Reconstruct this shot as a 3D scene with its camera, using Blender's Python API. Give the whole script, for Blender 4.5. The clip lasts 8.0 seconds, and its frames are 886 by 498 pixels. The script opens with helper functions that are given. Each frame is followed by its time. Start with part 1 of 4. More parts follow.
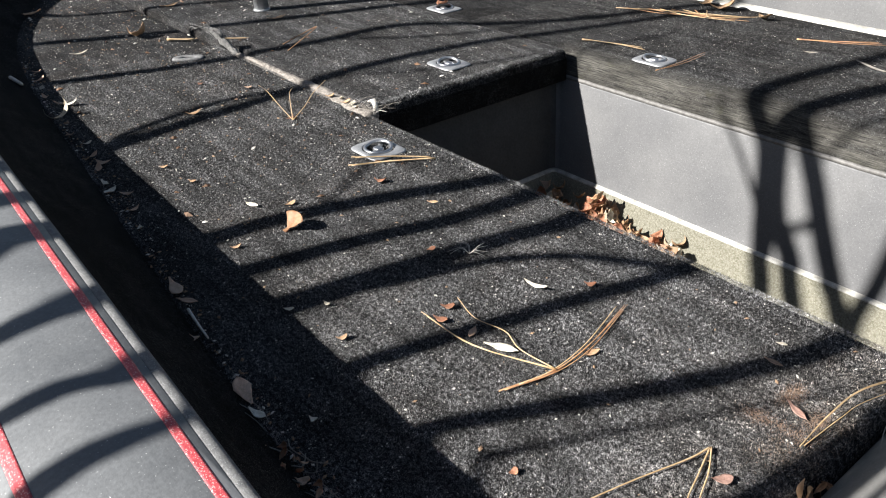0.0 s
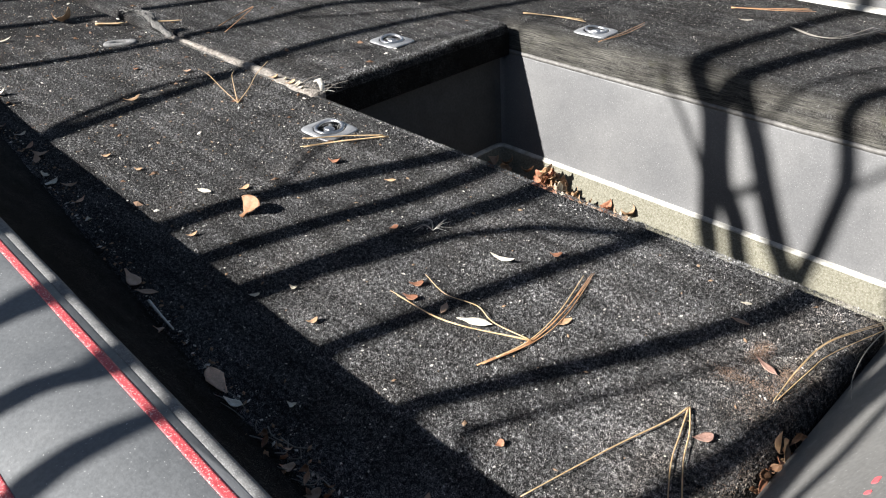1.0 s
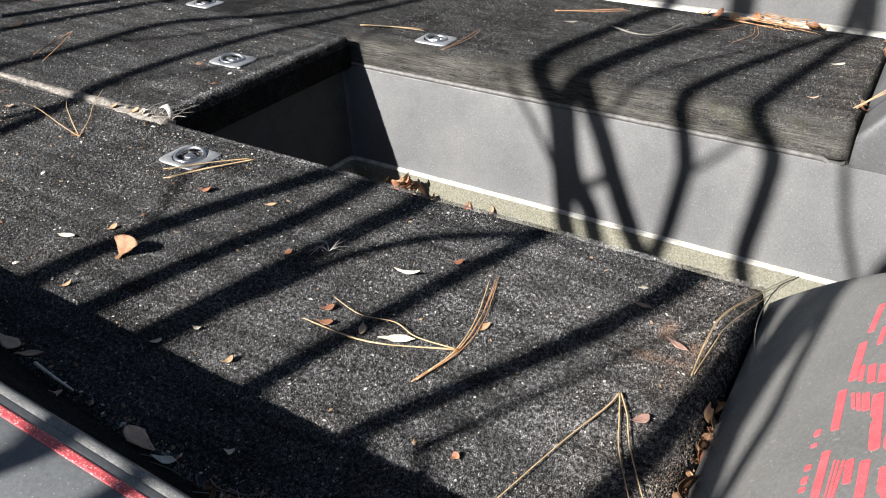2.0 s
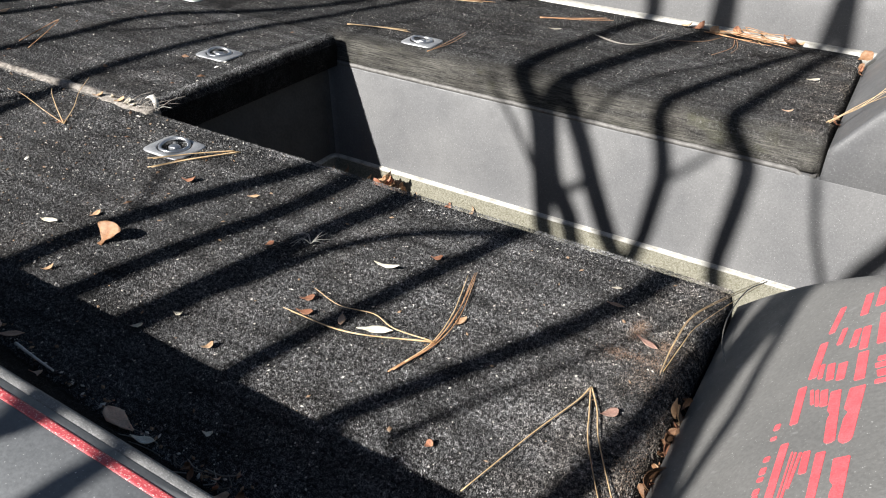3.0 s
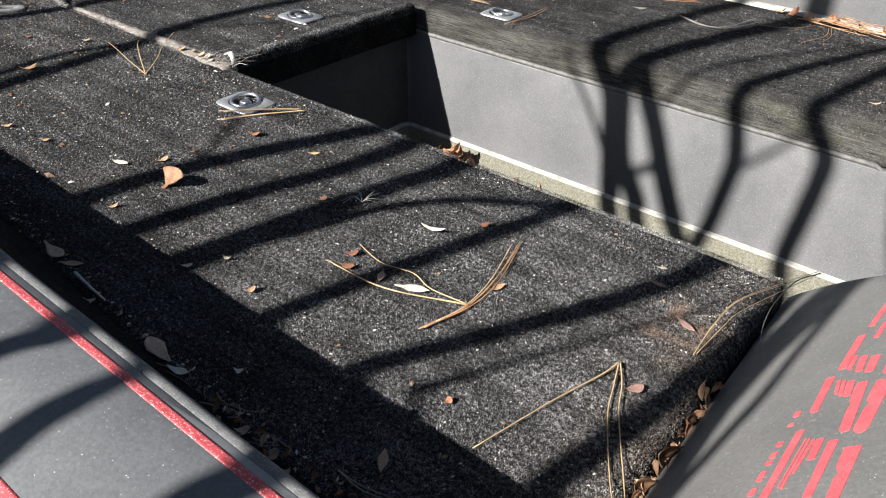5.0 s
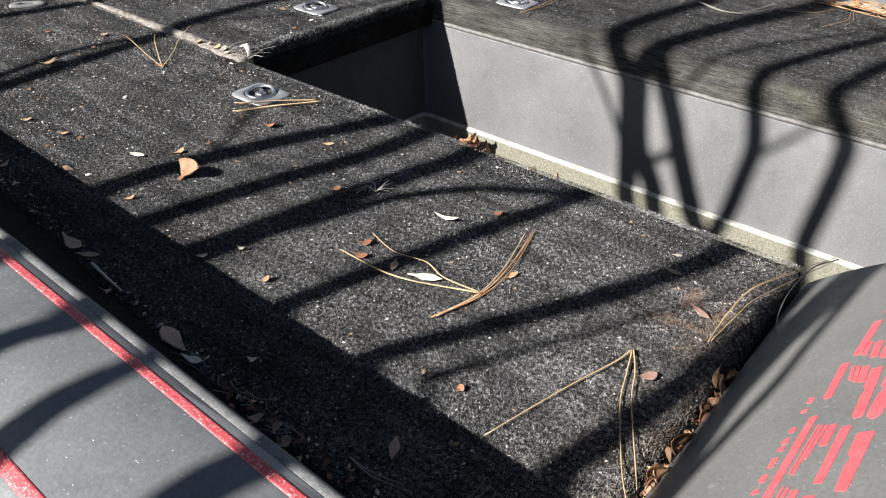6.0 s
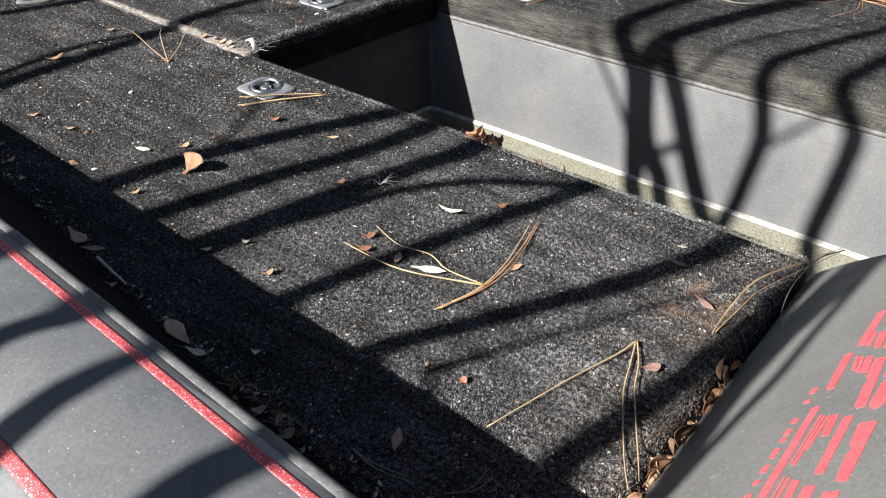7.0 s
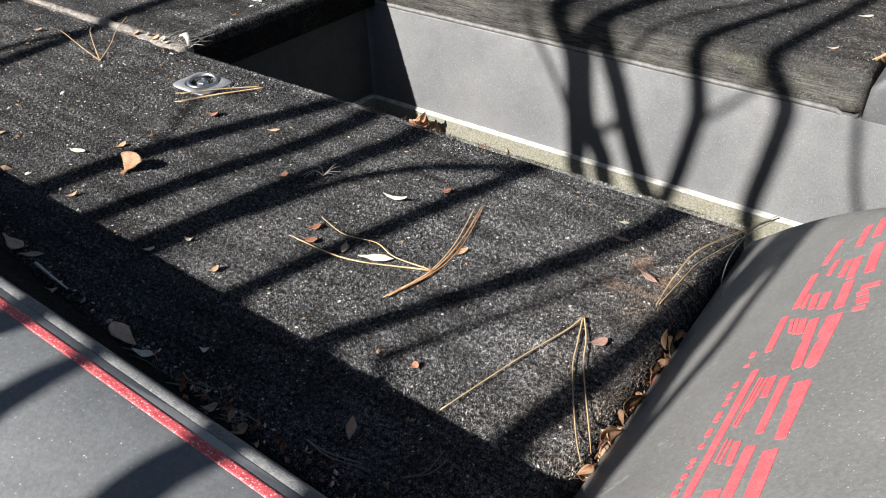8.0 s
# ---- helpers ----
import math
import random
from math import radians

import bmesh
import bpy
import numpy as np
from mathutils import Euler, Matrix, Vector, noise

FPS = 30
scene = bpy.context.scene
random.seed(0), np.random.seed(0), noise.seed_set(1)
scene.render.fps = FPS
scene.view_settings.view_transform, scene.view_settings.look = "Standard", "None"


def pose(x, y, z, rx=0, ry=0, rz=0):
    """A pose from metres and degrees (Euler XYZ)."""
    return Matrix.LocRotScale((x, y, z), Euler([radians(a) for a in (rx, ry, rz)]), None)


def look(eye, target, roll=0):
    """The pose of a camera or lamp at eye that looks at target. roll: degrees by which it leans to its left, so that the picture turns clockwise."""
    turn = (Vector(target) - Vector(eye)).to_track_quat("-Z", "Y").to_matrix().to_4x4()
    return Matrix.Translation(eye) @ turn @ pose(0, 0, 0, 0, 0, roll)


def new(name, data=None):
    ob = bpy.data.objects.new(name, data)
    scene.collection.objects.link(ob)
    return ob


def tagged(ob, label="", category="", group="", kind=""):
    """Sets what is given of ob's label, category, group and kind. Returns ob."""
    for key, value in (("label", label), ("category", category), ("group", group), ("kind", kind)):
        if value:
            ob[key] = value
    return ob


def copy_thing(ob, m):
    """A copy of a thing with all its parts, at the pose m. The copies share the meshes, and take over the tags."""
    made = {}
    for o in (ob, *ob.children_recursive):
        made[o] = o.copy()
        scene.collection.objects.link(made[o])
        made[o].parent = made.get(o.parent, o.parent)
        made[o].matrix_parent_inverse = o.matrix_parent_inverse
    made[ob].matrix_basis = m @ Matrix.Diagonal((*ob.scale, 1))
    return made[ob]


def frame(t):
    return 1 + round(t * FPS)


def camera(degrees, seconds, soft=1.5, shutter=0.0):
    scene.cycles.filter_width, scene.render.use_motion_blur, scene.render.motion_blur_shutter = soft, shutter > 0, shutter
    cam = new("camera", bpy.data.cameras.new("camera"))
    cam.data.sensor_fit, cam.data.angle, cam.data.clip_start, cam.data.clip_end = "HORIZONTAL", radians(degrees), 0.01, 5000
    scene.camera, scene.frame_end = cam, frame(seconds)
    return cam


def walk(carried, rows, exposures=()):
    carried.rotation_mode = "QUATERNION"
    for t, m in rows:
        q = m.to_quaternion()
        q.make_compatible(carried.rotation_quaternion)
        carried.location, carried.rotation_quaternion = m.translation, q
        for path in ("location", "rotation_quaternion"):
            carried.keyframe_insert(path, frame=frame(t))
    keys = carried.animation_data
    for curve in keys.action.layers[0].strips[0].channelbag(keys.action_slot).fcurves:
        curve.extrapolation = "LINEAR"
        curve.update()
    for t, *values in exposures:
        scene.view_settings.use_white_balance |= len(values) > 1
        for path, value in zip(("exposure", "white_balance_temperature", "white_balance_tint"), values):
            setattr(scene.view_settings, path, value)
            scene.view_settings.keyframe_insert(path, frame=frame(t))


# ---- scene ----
cam = camera(57.1, 8.0, 1.1)
PATH = [
    (0, (0.037, 0.066, 0.604), (-1.304, 1.158, -0.402), -1.6),
    (0.5, (0.037, 0.057, 0.6), (-1.264, 1.167, -0.437), -1.4),
    (1, (0.006, 0.039, 0.596), (-1.211, 1.23, -0.454), -1.6),
    (1.5, (-0.047, 0.003, 0.606), (-1.096, 1.351, -0.434), -1.4),
    (2, (-0.089, -0.024, 0.602), (-0.961, 1.446, -0.435), -0.1),
    (3.5, (-0.065, -0.048, 0.604), (-0.919, 1.441, -0.423), 3.6),
    (4, (-0.05, -0.048, 0.596), (-0.962, 1.397, -0.443), 4.1),
    (4.5, (-0.032, -0.039, 0.593), (-0.991, 1.362, -0.465), 3.8),
    (6, (-0.012, -0.026, 0.588), (-1.033, 1.3, -0.506), 1.9),
    (6.5, (-0.004, -0.022, 0.589), (-1.039, 1.293, -0.506), 1.3),
    (7, (-0.005, -0.022, 0.586), (-1.04, 1.283, -0.52), 1.2),
    (7.5, (0.001, -0.013, 0.586), (-1.02, 1.287, -0.54), 0.7),
    (8, (0.004, -0.021, 0.586), (-0.929, 1.342, -0.543), 0.5),
]
walk(cam, [(t, look(eye, target, roll)) for t, eye, target, roll in PATH],
     exposures=[(0, 1.32), (0.5, 1.34), (1, 1.38), (1.5, 1.36), (2, 1.20), (3.5, 1.11), (4.5, 1.07), (6, 1.18), (7, 1.16), (8, 1.17)])

# ---- light ----
SUN_WAY = Vector((0.63, 1.41, -1.0))            # the way the sunlight travels
world = bpy.data.worlds.new("sky")
scene.world = world
world.use_nodes = True
sky = world.node_tree.nodes.new("ShaderNodeTexSky")
sky.sky_type, sky.sun_disc = "NISHITA", False
sky.sun_elevation, sky.sun_rotation = radians(32.9), radians(204.1)
back = world.node_tree.nodes["Background"]
back.inputs["Strength"].default_value = 0.024
world.node_tree.links.new(sky.outputs[0], back.inputs["Color"])
sun = new("sun", bpy.data.lights.new("sun", "SUN"))
sun.data.energy, sun.data.angle, sun.data.color = 5.0, radians(0.53), (1.0, 0.968, 0.93)
sun.matrix_world = look(-8 * SUN_WAY, (0, 0, 0))


# ---- materials ----
def material(name, rough=0.6, metal=0.0, specular=0.5):
    m = bpy.data.materials.new(name)
    m.use_nodes = True
    b = m.node_tree.nodes["Principled BSDF"]
    b.inputs["Roughness"].default_value = rough
    b.inputs["Metallic"].default_value = metal
    b.inputs["Specular IOR Level"].default_value = specular
    return m


class Nodes:
    """Short hands for one material's nodes; lengths in metres by the object's own coordinates."""

    def __init__(self, m):
        self.tree = m.node_tree
        self.bsdf = self.tree.nodes["Principled BSDF"]
        self.place = self.tree.nodes.new("ShaderNodeTexCoord").outputs["Object"]

    def add(self, kind, **values):
        n = self.tree.nodes.new(kind)
        for k, v in values.items():
            n.inputs[k].default_value = v
        return n

    def link(self, a, b):
        self.tree.links.new(a, b)

    def noise(self, scale, detail=3.0, stretch=(1, 1, 1), rough=0.55):
        mp = self.add("ShaderNodeMapping")
        mp.inputs["Scale"].default_value = stretch
        self.link(self.place, mp.inputs["Vector"])
        n = self.add("ShaderNodeTexNoise", Scale=scale, Detail=detail, Roughness=rough)
        self.link(mp.outputs[0], n.inputs["Vector"])
        return n.outputs["Fac"]

    def ramp(self, fac, *stops):
        r = self.add("ShaderNodeValToRGB")
        e = r.color_ramp.elements
        while len(e) < len(stops):
            e.new(0.5)
        for k, (at, c) in zip(e, stops):
            k.position = at
            k.color = (*c, 1) if isinstance(c, tuple) else (c, c, c, 1)
        self.link(fac, r.inputs["Fac"])
        return r.outputs["Color"]

    def mix(self, a, b, fac, how="MIX"):
        n = self.add("ShaderNodeMix")
        n.data_type, n.blend_type = "RGBA", how
        for k, v in ((0, fac), (6, a), (7, b)):
            if isinstance(v, (int, float)):
                n.inputs[k].default_value = v
            elif isinstance(v, tuple):
                n.inputs[k].default_value = (*v, 1)
            else:
                self.link(v, n.inputs[k])
        return n.outputs[2]

    def colour(self, c):
        self.link(c, self.bsdf.inputs["Base Color"])

    def bump(self, fac, depth, strength=1.0):
        n = self.add("ShaderNodeBump", Strength=strength, Distance=depth)
        self.link(fac, n.inputs["Height"])
        self.link(n.outputs[0], self.bsdf.inputs["Normal"])


def carpet_material(name, dark, light, worn=None):
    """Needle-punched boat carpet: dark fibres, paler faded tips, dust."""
    m = material(name, 0.8, 0.0, 0.08)
    n = Nodes(m)
    grain = n.noise(820, 3, rough=0.65)
    tips = n.ramp(grain, (0.44, (dark, dark, dark * 1.05)), (0.54, (0.25 * light, 0.25 * light, 0.26 * light)), (0.68, (1.7 * light, 1.68 * light, 1.65 * light)))
    faded = n.mix(n.ramp(n.noise(6, 4), (0.35, 0.55), (0.68, 1.35)), n.ramp(n.noise(38, 3), (0.3, 0.65), (0.7, 1.3)), 1.0, "MULTIPLY")
    c = n.mix(tips, faded, 1.0, "MULTIPLY")
    c = n.mix(c, n.ramp(n.noise(190, 4, rough=0.75), (0.40, 0.28), (0.60, 2.0)), 1.0, "MULTIPLY")
    c = n.mix(c, n.ramp(n.noise(34, 4, (0.13, 1, 1)), (0.34, 0.58), (0.66, 1.5)), 1.0, "MULTIPLY")
    c = n.mix(c, (1.12, 1.0, 0.90), n.ramp(n.noise(8, 4), (0.48, 0.0), (0.68, 0.7)), "MULTIPLY")
    dusty = n.mix(n.ramp(n.noise(1100, 1), (0.64, 0.0), (0.72, 1.0)), n.ramp(n.noise(17, 3), (0.40, 0.15), (0.66, 1.0)), 1.0, "MULTIPLY")
    c = n.mix(c, (0.30, 0.285, 0.26), dusty)
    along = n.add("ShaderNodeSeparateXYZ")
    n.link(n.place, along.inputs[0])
    # colour gain along x: nearly even at first, then rising towards greater x
    x_gain = n.add("ShaderNodeMapRange", **{"From Min": -1.6, "From Max": -1.0, "To Min": 0.93, "To Max": 0.94})
    n.link(along.outputs["X"], x_gain.inputs["Value"])
    c = n.mix(c, x_gain.outputs[0], 1.0, "MULTIPLY")
    x_ramp = n.add("ShaderNodeMapRange", **{"From Min": -1.0, "From Max": -0.25, "To Min": 0.88, "To Max": 1.32})
    n.link(along.outputs["X"], x_ramp.inputs["Value"])
    c = n.mix(c, x_ramp.outputs[0], 1.0, "MULTIPLY")
    if worn:
        streak = n.noise(45, 4, (0.15, 1, 1))
        thread = n.ramp(n.noise(900, 4, (0.03, 1, 1)), (0.36, (0.03, 0.03, 0.028)), (0.66, (0.225, 0.215, 0.188)))
        green = n.mix(thread, (0.11, 0.115, 0.045), n.ramp(n.noise(11, 3), (0.60, 0.0), (0.75, 0.5)))
        xyz = n.add("ShaderNodeSeparateXYZ")
        n.link(n.place, xyz.inputs[0])
        band = n.add("ShaderNodeMapRange", **{"From Min": worn[0], "From Max": worn[1], "To Min": 0.7, "To Max": 0.0})
        n.link(xyz.outputs["Y"], band.inputs["Value"])
        side = n.add("ShaderNodeMapRange", **{"From Min": -1.38, "From Max": -1.30, "To Min": 0.0, "To Max": 1.0})
        n.link(xyz.outputs["X"], side.inputs["Value"])
        amount = n.mix(n.mix(band.outputs[0], side.outputs[0], 1.0, "MULTIPLY"), n.ramp(streak, (0.35, 0.3), (0.65, 1.0)), 1.0, "MULTIPLY")
        c = n.mix(c, green, amount)
    n.colour(c)
    n.bump(grain, 0.003, 0.8)
    return m


def gelcoat_material(name, a, b, rough=0.5, flake=0.35, flake_from=0.70, scratch=0.0):
    """Fibreglass gelcoat with fine metal flake, dust and dull blotches."""
    m = material(name, rough, 0.0, 0.4)
    n = Nodes(m)
    c = n.mix(a, b, n.ramp(n.noise(5, 5), (0.35, 0.0), (0.68, 1.0)))
    c = n.mix(c, n.ramp(n.noise(260, 2), (0.3, 0.88), (0.7, 1.12)), 1.0, "MULTIPLY")
    c = n.mix(c, (0.75, 0.75, 0.73), n.ramp(n.noise(520, 1), (flake_from, 0.0), (flake_from + 0.05, flake)))
    if scratch:
        c = n.mix(c, (0.5, 0.5, 0.5), n.ramp(n.noise(38, 2, (0.06, 1.2, 1)), (0.69, 0.0), (0.73, scratch)))
    n.colour(c)
    r = n.ramp(n.noise(24, 4), (0.3, rough - 0.1), (0.7, rough + 0.15))
    n.link(r, n.bsdf.inputs["Roughness"])
    n.bump(n.noise(420, 2), 0.0006, 0.35)
    return m


def simple_material(name, a, b, scale, rough=0.6, metal=0.0, bump=0.0005, fleck=None):
    m = material(name, rough, metal)
    n = Nodes(m)
    c = n.mix(a, b, n.ramp(n.noise(scale, 4), (0.35, 0.0), (0.65, 1.0)))
    c = n.mix(c, n.ramp(n.noise(scale * 9, 2), (0.3, 0.8), (0.7, 1.15)), 1.0, "MULTIPLY")
    if fleck:
        c = n.mix(c, fleck, n.ramp(n.noise(650, 1), (0.60, 0.0), (0.66, 0.8)))
    n.colour(c)
    n.bump(n.noise(scale * 6, 3), bump, 0.6)
    return m


def leaf_material(name, a, b, rough=0.65):
    m = simple_material(name, a, b, 90, rough, 0.0, 0.0008)
    n = Nodes(m)
    info = n.add("ShaderNodeObjectInfo")
    old = n.bsdf.inputs["Base Color"].links[0].from_socket
    n.colour(n.mix(old, n.ramp(info.outputs["Random"], (0.0, 0.6), (1.0, 1.3)), 1.0, "MULTIPLY"))
    return m


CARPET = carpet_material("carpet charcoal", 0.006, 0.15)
# darker copy of the deck carpet; the side faces' shade is in its colour
CARPET_SHADED = carpet_material("carpet black shaded side", 0.004, 0.03)
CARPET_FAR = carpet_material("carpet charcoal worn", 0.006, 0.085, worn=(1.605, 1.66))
def pile_material(name, gain, tips):
    """Fibre tips: each its own grey, in clumps, paler towards one end and grimy at its edge."""
    m = material(name, 0.7, 0.0, 0.1)
    n = Nodes(m)
    c = n.ramp(n.add("ShaderNodeNewGeometry").outputs["Random Per Island"], (0.0, 0.035 * gain), (0.5, 0.075 * gain), (0.88, 0.14 * gain), (0.97, tips[0]), (1.0, tips[1]))
    c = n.mix(c, n.ramp(n.noise(190, 4, rough=0.75), (0.40, 0.22), (0.50, 0.78), (0.60, 2.1)), 1.0, "MULTIPLY")
    c = n.mix(c, n.ramp(n.noise(14, 5, rough=0.6), (0.34, 0.55), (0.66, 1.45)), 1.0, "MULTIPLY")
    c = n.mix(c, n.ramp(n.noise(34, 4, (0.13, 1, 1)), (0.34, 0.65), (0.66, 1.4)), 1.0, "MULTIPLY")
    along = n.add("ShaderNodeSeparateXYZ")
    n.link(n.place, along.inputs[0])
    x_ramp = n.add("ShaderNodeMapRange", **{"From Min": -0.95, "From Max": -0.25, "To Min": 1.12, "To Max": 1.55})
    n.link(along.outputs["X"], x_ramp.inputs["Value"])
    c = n.mix(c, x_ramp.outputs[0], 1.0, "MULTIPLY")
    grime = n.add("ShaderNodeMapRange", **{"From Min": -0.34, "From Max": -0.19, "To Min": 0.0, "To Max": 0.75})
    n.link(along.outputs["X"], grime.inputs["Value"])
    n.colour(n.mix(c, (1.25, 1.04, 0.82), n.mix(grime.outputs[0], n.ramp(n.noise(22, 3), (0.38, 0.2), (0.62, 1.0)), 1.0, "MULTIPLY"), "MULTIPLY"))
    return m


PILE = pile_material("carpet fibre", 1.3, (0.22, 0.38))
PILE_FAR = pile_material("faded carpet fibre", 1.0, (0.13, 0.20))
LINER = gelcoat_material("liner gelcoat", (0.094, 0.095, 0.098), (0.132, 0.132, 0.132), 0.5, 0.2, 0.69)
GUNWALE = gelcoat_material("gunwale gelcoat", (0.113, 0.119, 0.125), (0.190, 0.197, 0.202), 0.42, 0.8, 0.745, 0.45)
COWL = gelcoat_material("cowl gelcoat", (0.135, 0.134, 0.13), (0.185, 0.182, 0.174), 0.5, 0.5, 0.73, 0.15)
TRIM = simple_material("worn grey edge", (0.13, 0.132, 0.133), (0.21, 0.21, 0.207), 160, 0.75, 0.0, 0.001, (0.3, 0.3, 0.3))
LIP = simple_material("pale chafed lip", (0.115, 0.11, 0.104), (0.19, 0.183, 0.172), 90, 0.6)
END_SHADE = simple_material("dark end shade", (0.042, 0.042, 0.040), (0.055, 0.055, 0.052), 20, 0.8)
WHITE_RIM = simple_material("white rim", (0.31, 0.30, 0.265), (0.52, 0.51, 0.47), 45, 0.45)
PAN = simple_material("mouldy pan carpet", (0.145, 0.139, 0.098), (0.26, 0.249, 0.20), 220, 0.95, 0.0, 0.004, (0.40, 0.38, 0.31))
RED = simple_material("red pinstripe", (0.50, 0.07, 0.082), (0.64, 0.11, 0.122), 140, 0.45, 0.0, 0.0003, (0.9, 0.6, 0.56))
RED_PAINT = simple_material("red lettering", (0.70, 0.095, 0.11), (0.76, 0.125, 0.14), 70, 0.5)
STEEL = simple_material("satin latch metal", (0.36, 0.37, 0.38), (0.5, 0.51, 0.52), 150, 0.42, 0.55)
CHROME = simple_material("bright ring metal", (0.5, 0.51, 0.53), (0.66, 0.67, 0.69), 80, 0.30, 0.9, 0.0002)
CUP = simple_material("mid-dark latch cup", (0.03, 0.031, 0.034), (0.11, 0.112, 0.115), 120, 0.5, 0.3)
DARK = simple_material("dark plastic", (0.012, 0.012, 0.013), (0.03, 0.03, 0.03), 80, 0.5)
RAG = simple_material("frayed backing", (0.17, 0.15, 0.13), (0.40, 0.365, 0.325), 160, 0.95, 0.0, 0.004)
RAG_GREY = simple_material("peeled carpet underside", (0.15, 0.148, 0.145), (0.36, 0.35, 0.33), 220, 0.95, 0.0, 0.004)
LEAF_BROWN = leaf_material("brown leaf", (0.38, 0.22, 0.115), (0.54, 0.37, 0.23))
LEAF_RUST = leaf_material("rust leaf", (0.27, 0.105, 0.055), (0.38, 0.19, 0.11))
LEAF_TAN = leaf_material("orange-tan leaf", (0.20, 0.092, 0.038), (0.27, 0.16, 0.09))
LEAF_PINK = leaf_material("pinkish leaf", (0.32, 0.18, 0.14), (0.46, 0.29, 0.23))
LEAF_DARK = leaf_material("dark brown leaf", (0.16, 0.085, 0.045), (0.30, 0.17, 0.095))
LEAF_PALE = leaf_material("pale leaf", (0.62, 0.55, 0.42), (0.75, 0.70, 0.58))
LEAF_DULL = leaf_material("dull leaf", (0.50, 0.33, 0.22), (0.62, 0.43, 0.30))
NEEDLE = leaf_material("dry needle", (0.54, 0.36, 0.18), (0.70, 0.52, 0.31), 0.5)
NEEDLE_RED = leaf_material("rust needle", (0.38, 0.19, 0.09), (0.54, 0.32, 0.17), 0.5)
NEEDLE_GREY = leaf_material("grey needle", (0.20, 0.185, 0.16), (0.30, 0.28, 0.245), 0.6)
LINT = simple_material("pale crumbs", (0.56, 0.53, 0.47), (0.8, 0.77, 0.7), 90, 0.9)
CRUMB = simple_material("brown crumbs", (0.22, 0.14, 0.085), (0.42, 0.29, 0.18), 90, 0.9)
STAIN = simple_material("rusty dirt", (0.22, 0.14, 0.095), (0.36, 0.25, 0.18), 90, 0.95)
BARK = simple_material("grey bark", (0.10, 0.085, 0.07), (0.18, 0.155, 0.13), 30, 0.9, 0.0, 0.004)
GROUND = simple_material("pale concrete", (0.34, 0.325, 0.30), (0.44, 0.425, 0.39), 3, 0.9, 0.0, 0.002)


# ---- building ----
def linked(name, verts, faces, mat, parent=None, label="", smooth=True):
    me = bpy.data.meshes.new(name)
    me.from_pydata([tuple(v) for v in verts], [], faces)
    me.validate()
    bm = bmesh.new()
    bm.from_mesh(me)
    bmesh.ops.recalc_face_normals(bm, faces=bm.faces)
    bm.to_mesh(me)
    bm.free()
    if smooth:
        me.shade_smooth()
    me.materials.append(mat)
    ob = new(name, me)
    ob.parent = parent
    return tagged(ob, label)


def thing(name, label, category, group="", kind="", at=(0, 0, 0), turn=(0, 0, 0)):
    ob = new(name)
    ob.empty_display_size = 0.05
    ob.matrix_world = pose(*at, *turn)
    return tagged(ob, label, category, group, kind)


def loft(sections, closed=True, caps=True):
    """Vertices and faces of a skin over sections of equal length."""
    n = len(sections[0])
    verts = [v for s in sections for v in s]
    faces = []
    for i in range(len(sections) - 1):
        for j in range(n if closed else n - 1):
            k = (j + 1) % n
            faces.append((i * n + j, i * n + k, (i + 1) * n + k, (i + 1) * n + j))
    if caps and closed:
        faces.append(tuple(range(n)))
        faces.append(tuple((len(sections) - 1) * n + j for j in range(n)))
    return verts, faces


def spline(points, per=8):
    """A smooth line through points (Catmull-Rom)."""
    p = [Vector(q) for q in points]
    p = [2 * p[0] - p[1], *p, 2 * p[-1] - p[-2]]
    out = []
    for i in range(1, len(p) - 2):
        for k in range(per):
            t = k / per
            a, b, c, d = p[i - 1:i + 3]
            out.append(0.5 * (2 * b + (c - a) * t + (2 * a - 5 * b + 4 * c - d) * t * t + (3 * b - a - 3 * c + d) * t ** 3))
    out.append(p[-2])
    return out


def tube(line, radii, sides=8):
    """Rings round a line, for loft()."""
    out = []
    side = Vector((0.31, 0.17, 0.93))
    for i, q in enumerate(line):
        way = (line[min(i + 1, len(line) - 1)] - line[max(i - 1, 0)]).normalized()
        u = way.cross(side)
        u = u.normalized() if u.length > 1e-4 else way.orthogonal().normalized()
        w = way.cross(u)
        r = radii[i] if isinstance(radii, (list, tuple)) else radii
        out.append([q + r * (math.cos(2 * math.pi * k / sides) * u + math.sin(2 * math.pi * k / sides) * w) for k in range(sides)])
    return out


def curve_of(xs, ys):
    """A rounded line through a few plan points."""
    fine = np.linspace(xs[0] - 0.3, xs[-1] + 0.3, 400)
    val = np.interp(fine, xs, ys)
    slope0, slope1 = (ys[1] - ys[0]) / (xs[1] - xs[0]), (ys[-1] - ys[-2]) / (xs[-1] - xs[-2])
    val = np.where(fine < xs[0], ys[0] + slope0 * (fine - xs[0]), val)
    val = np.where(fine > xs[-1], ys[-1] + slope1 * (fine - xs[-1]), val)
    for _ in range(3):
        val = np.convolve(np.pad(val, 14, mode="reflect", reflect_type="odd"), np.ones(29) / 29, mode="valid")
    return lambda x: float(np.interp(x, fine, val))


near_top = curve_of([-3.4, -2.77, -2.33, -1.77, -1.2, -0.78, -0.4, 0.5], [0.98, 0.468, 0.345, 0.278, 0.258, 0.240, 0.224, 0.19])
near_base = curve_of([-3.4, -2.6, -2.2, -1.73, -1.38, -1.03, -0.74, -0.45, 0.5], [1.08, 0.615, 0.513, 0.455, 0.416, 0.372, 0.340, 0.309, 0.245])


def far_base(x):
    return 2.262 - max(0.0, near_base(x) - near_base(-1.35))


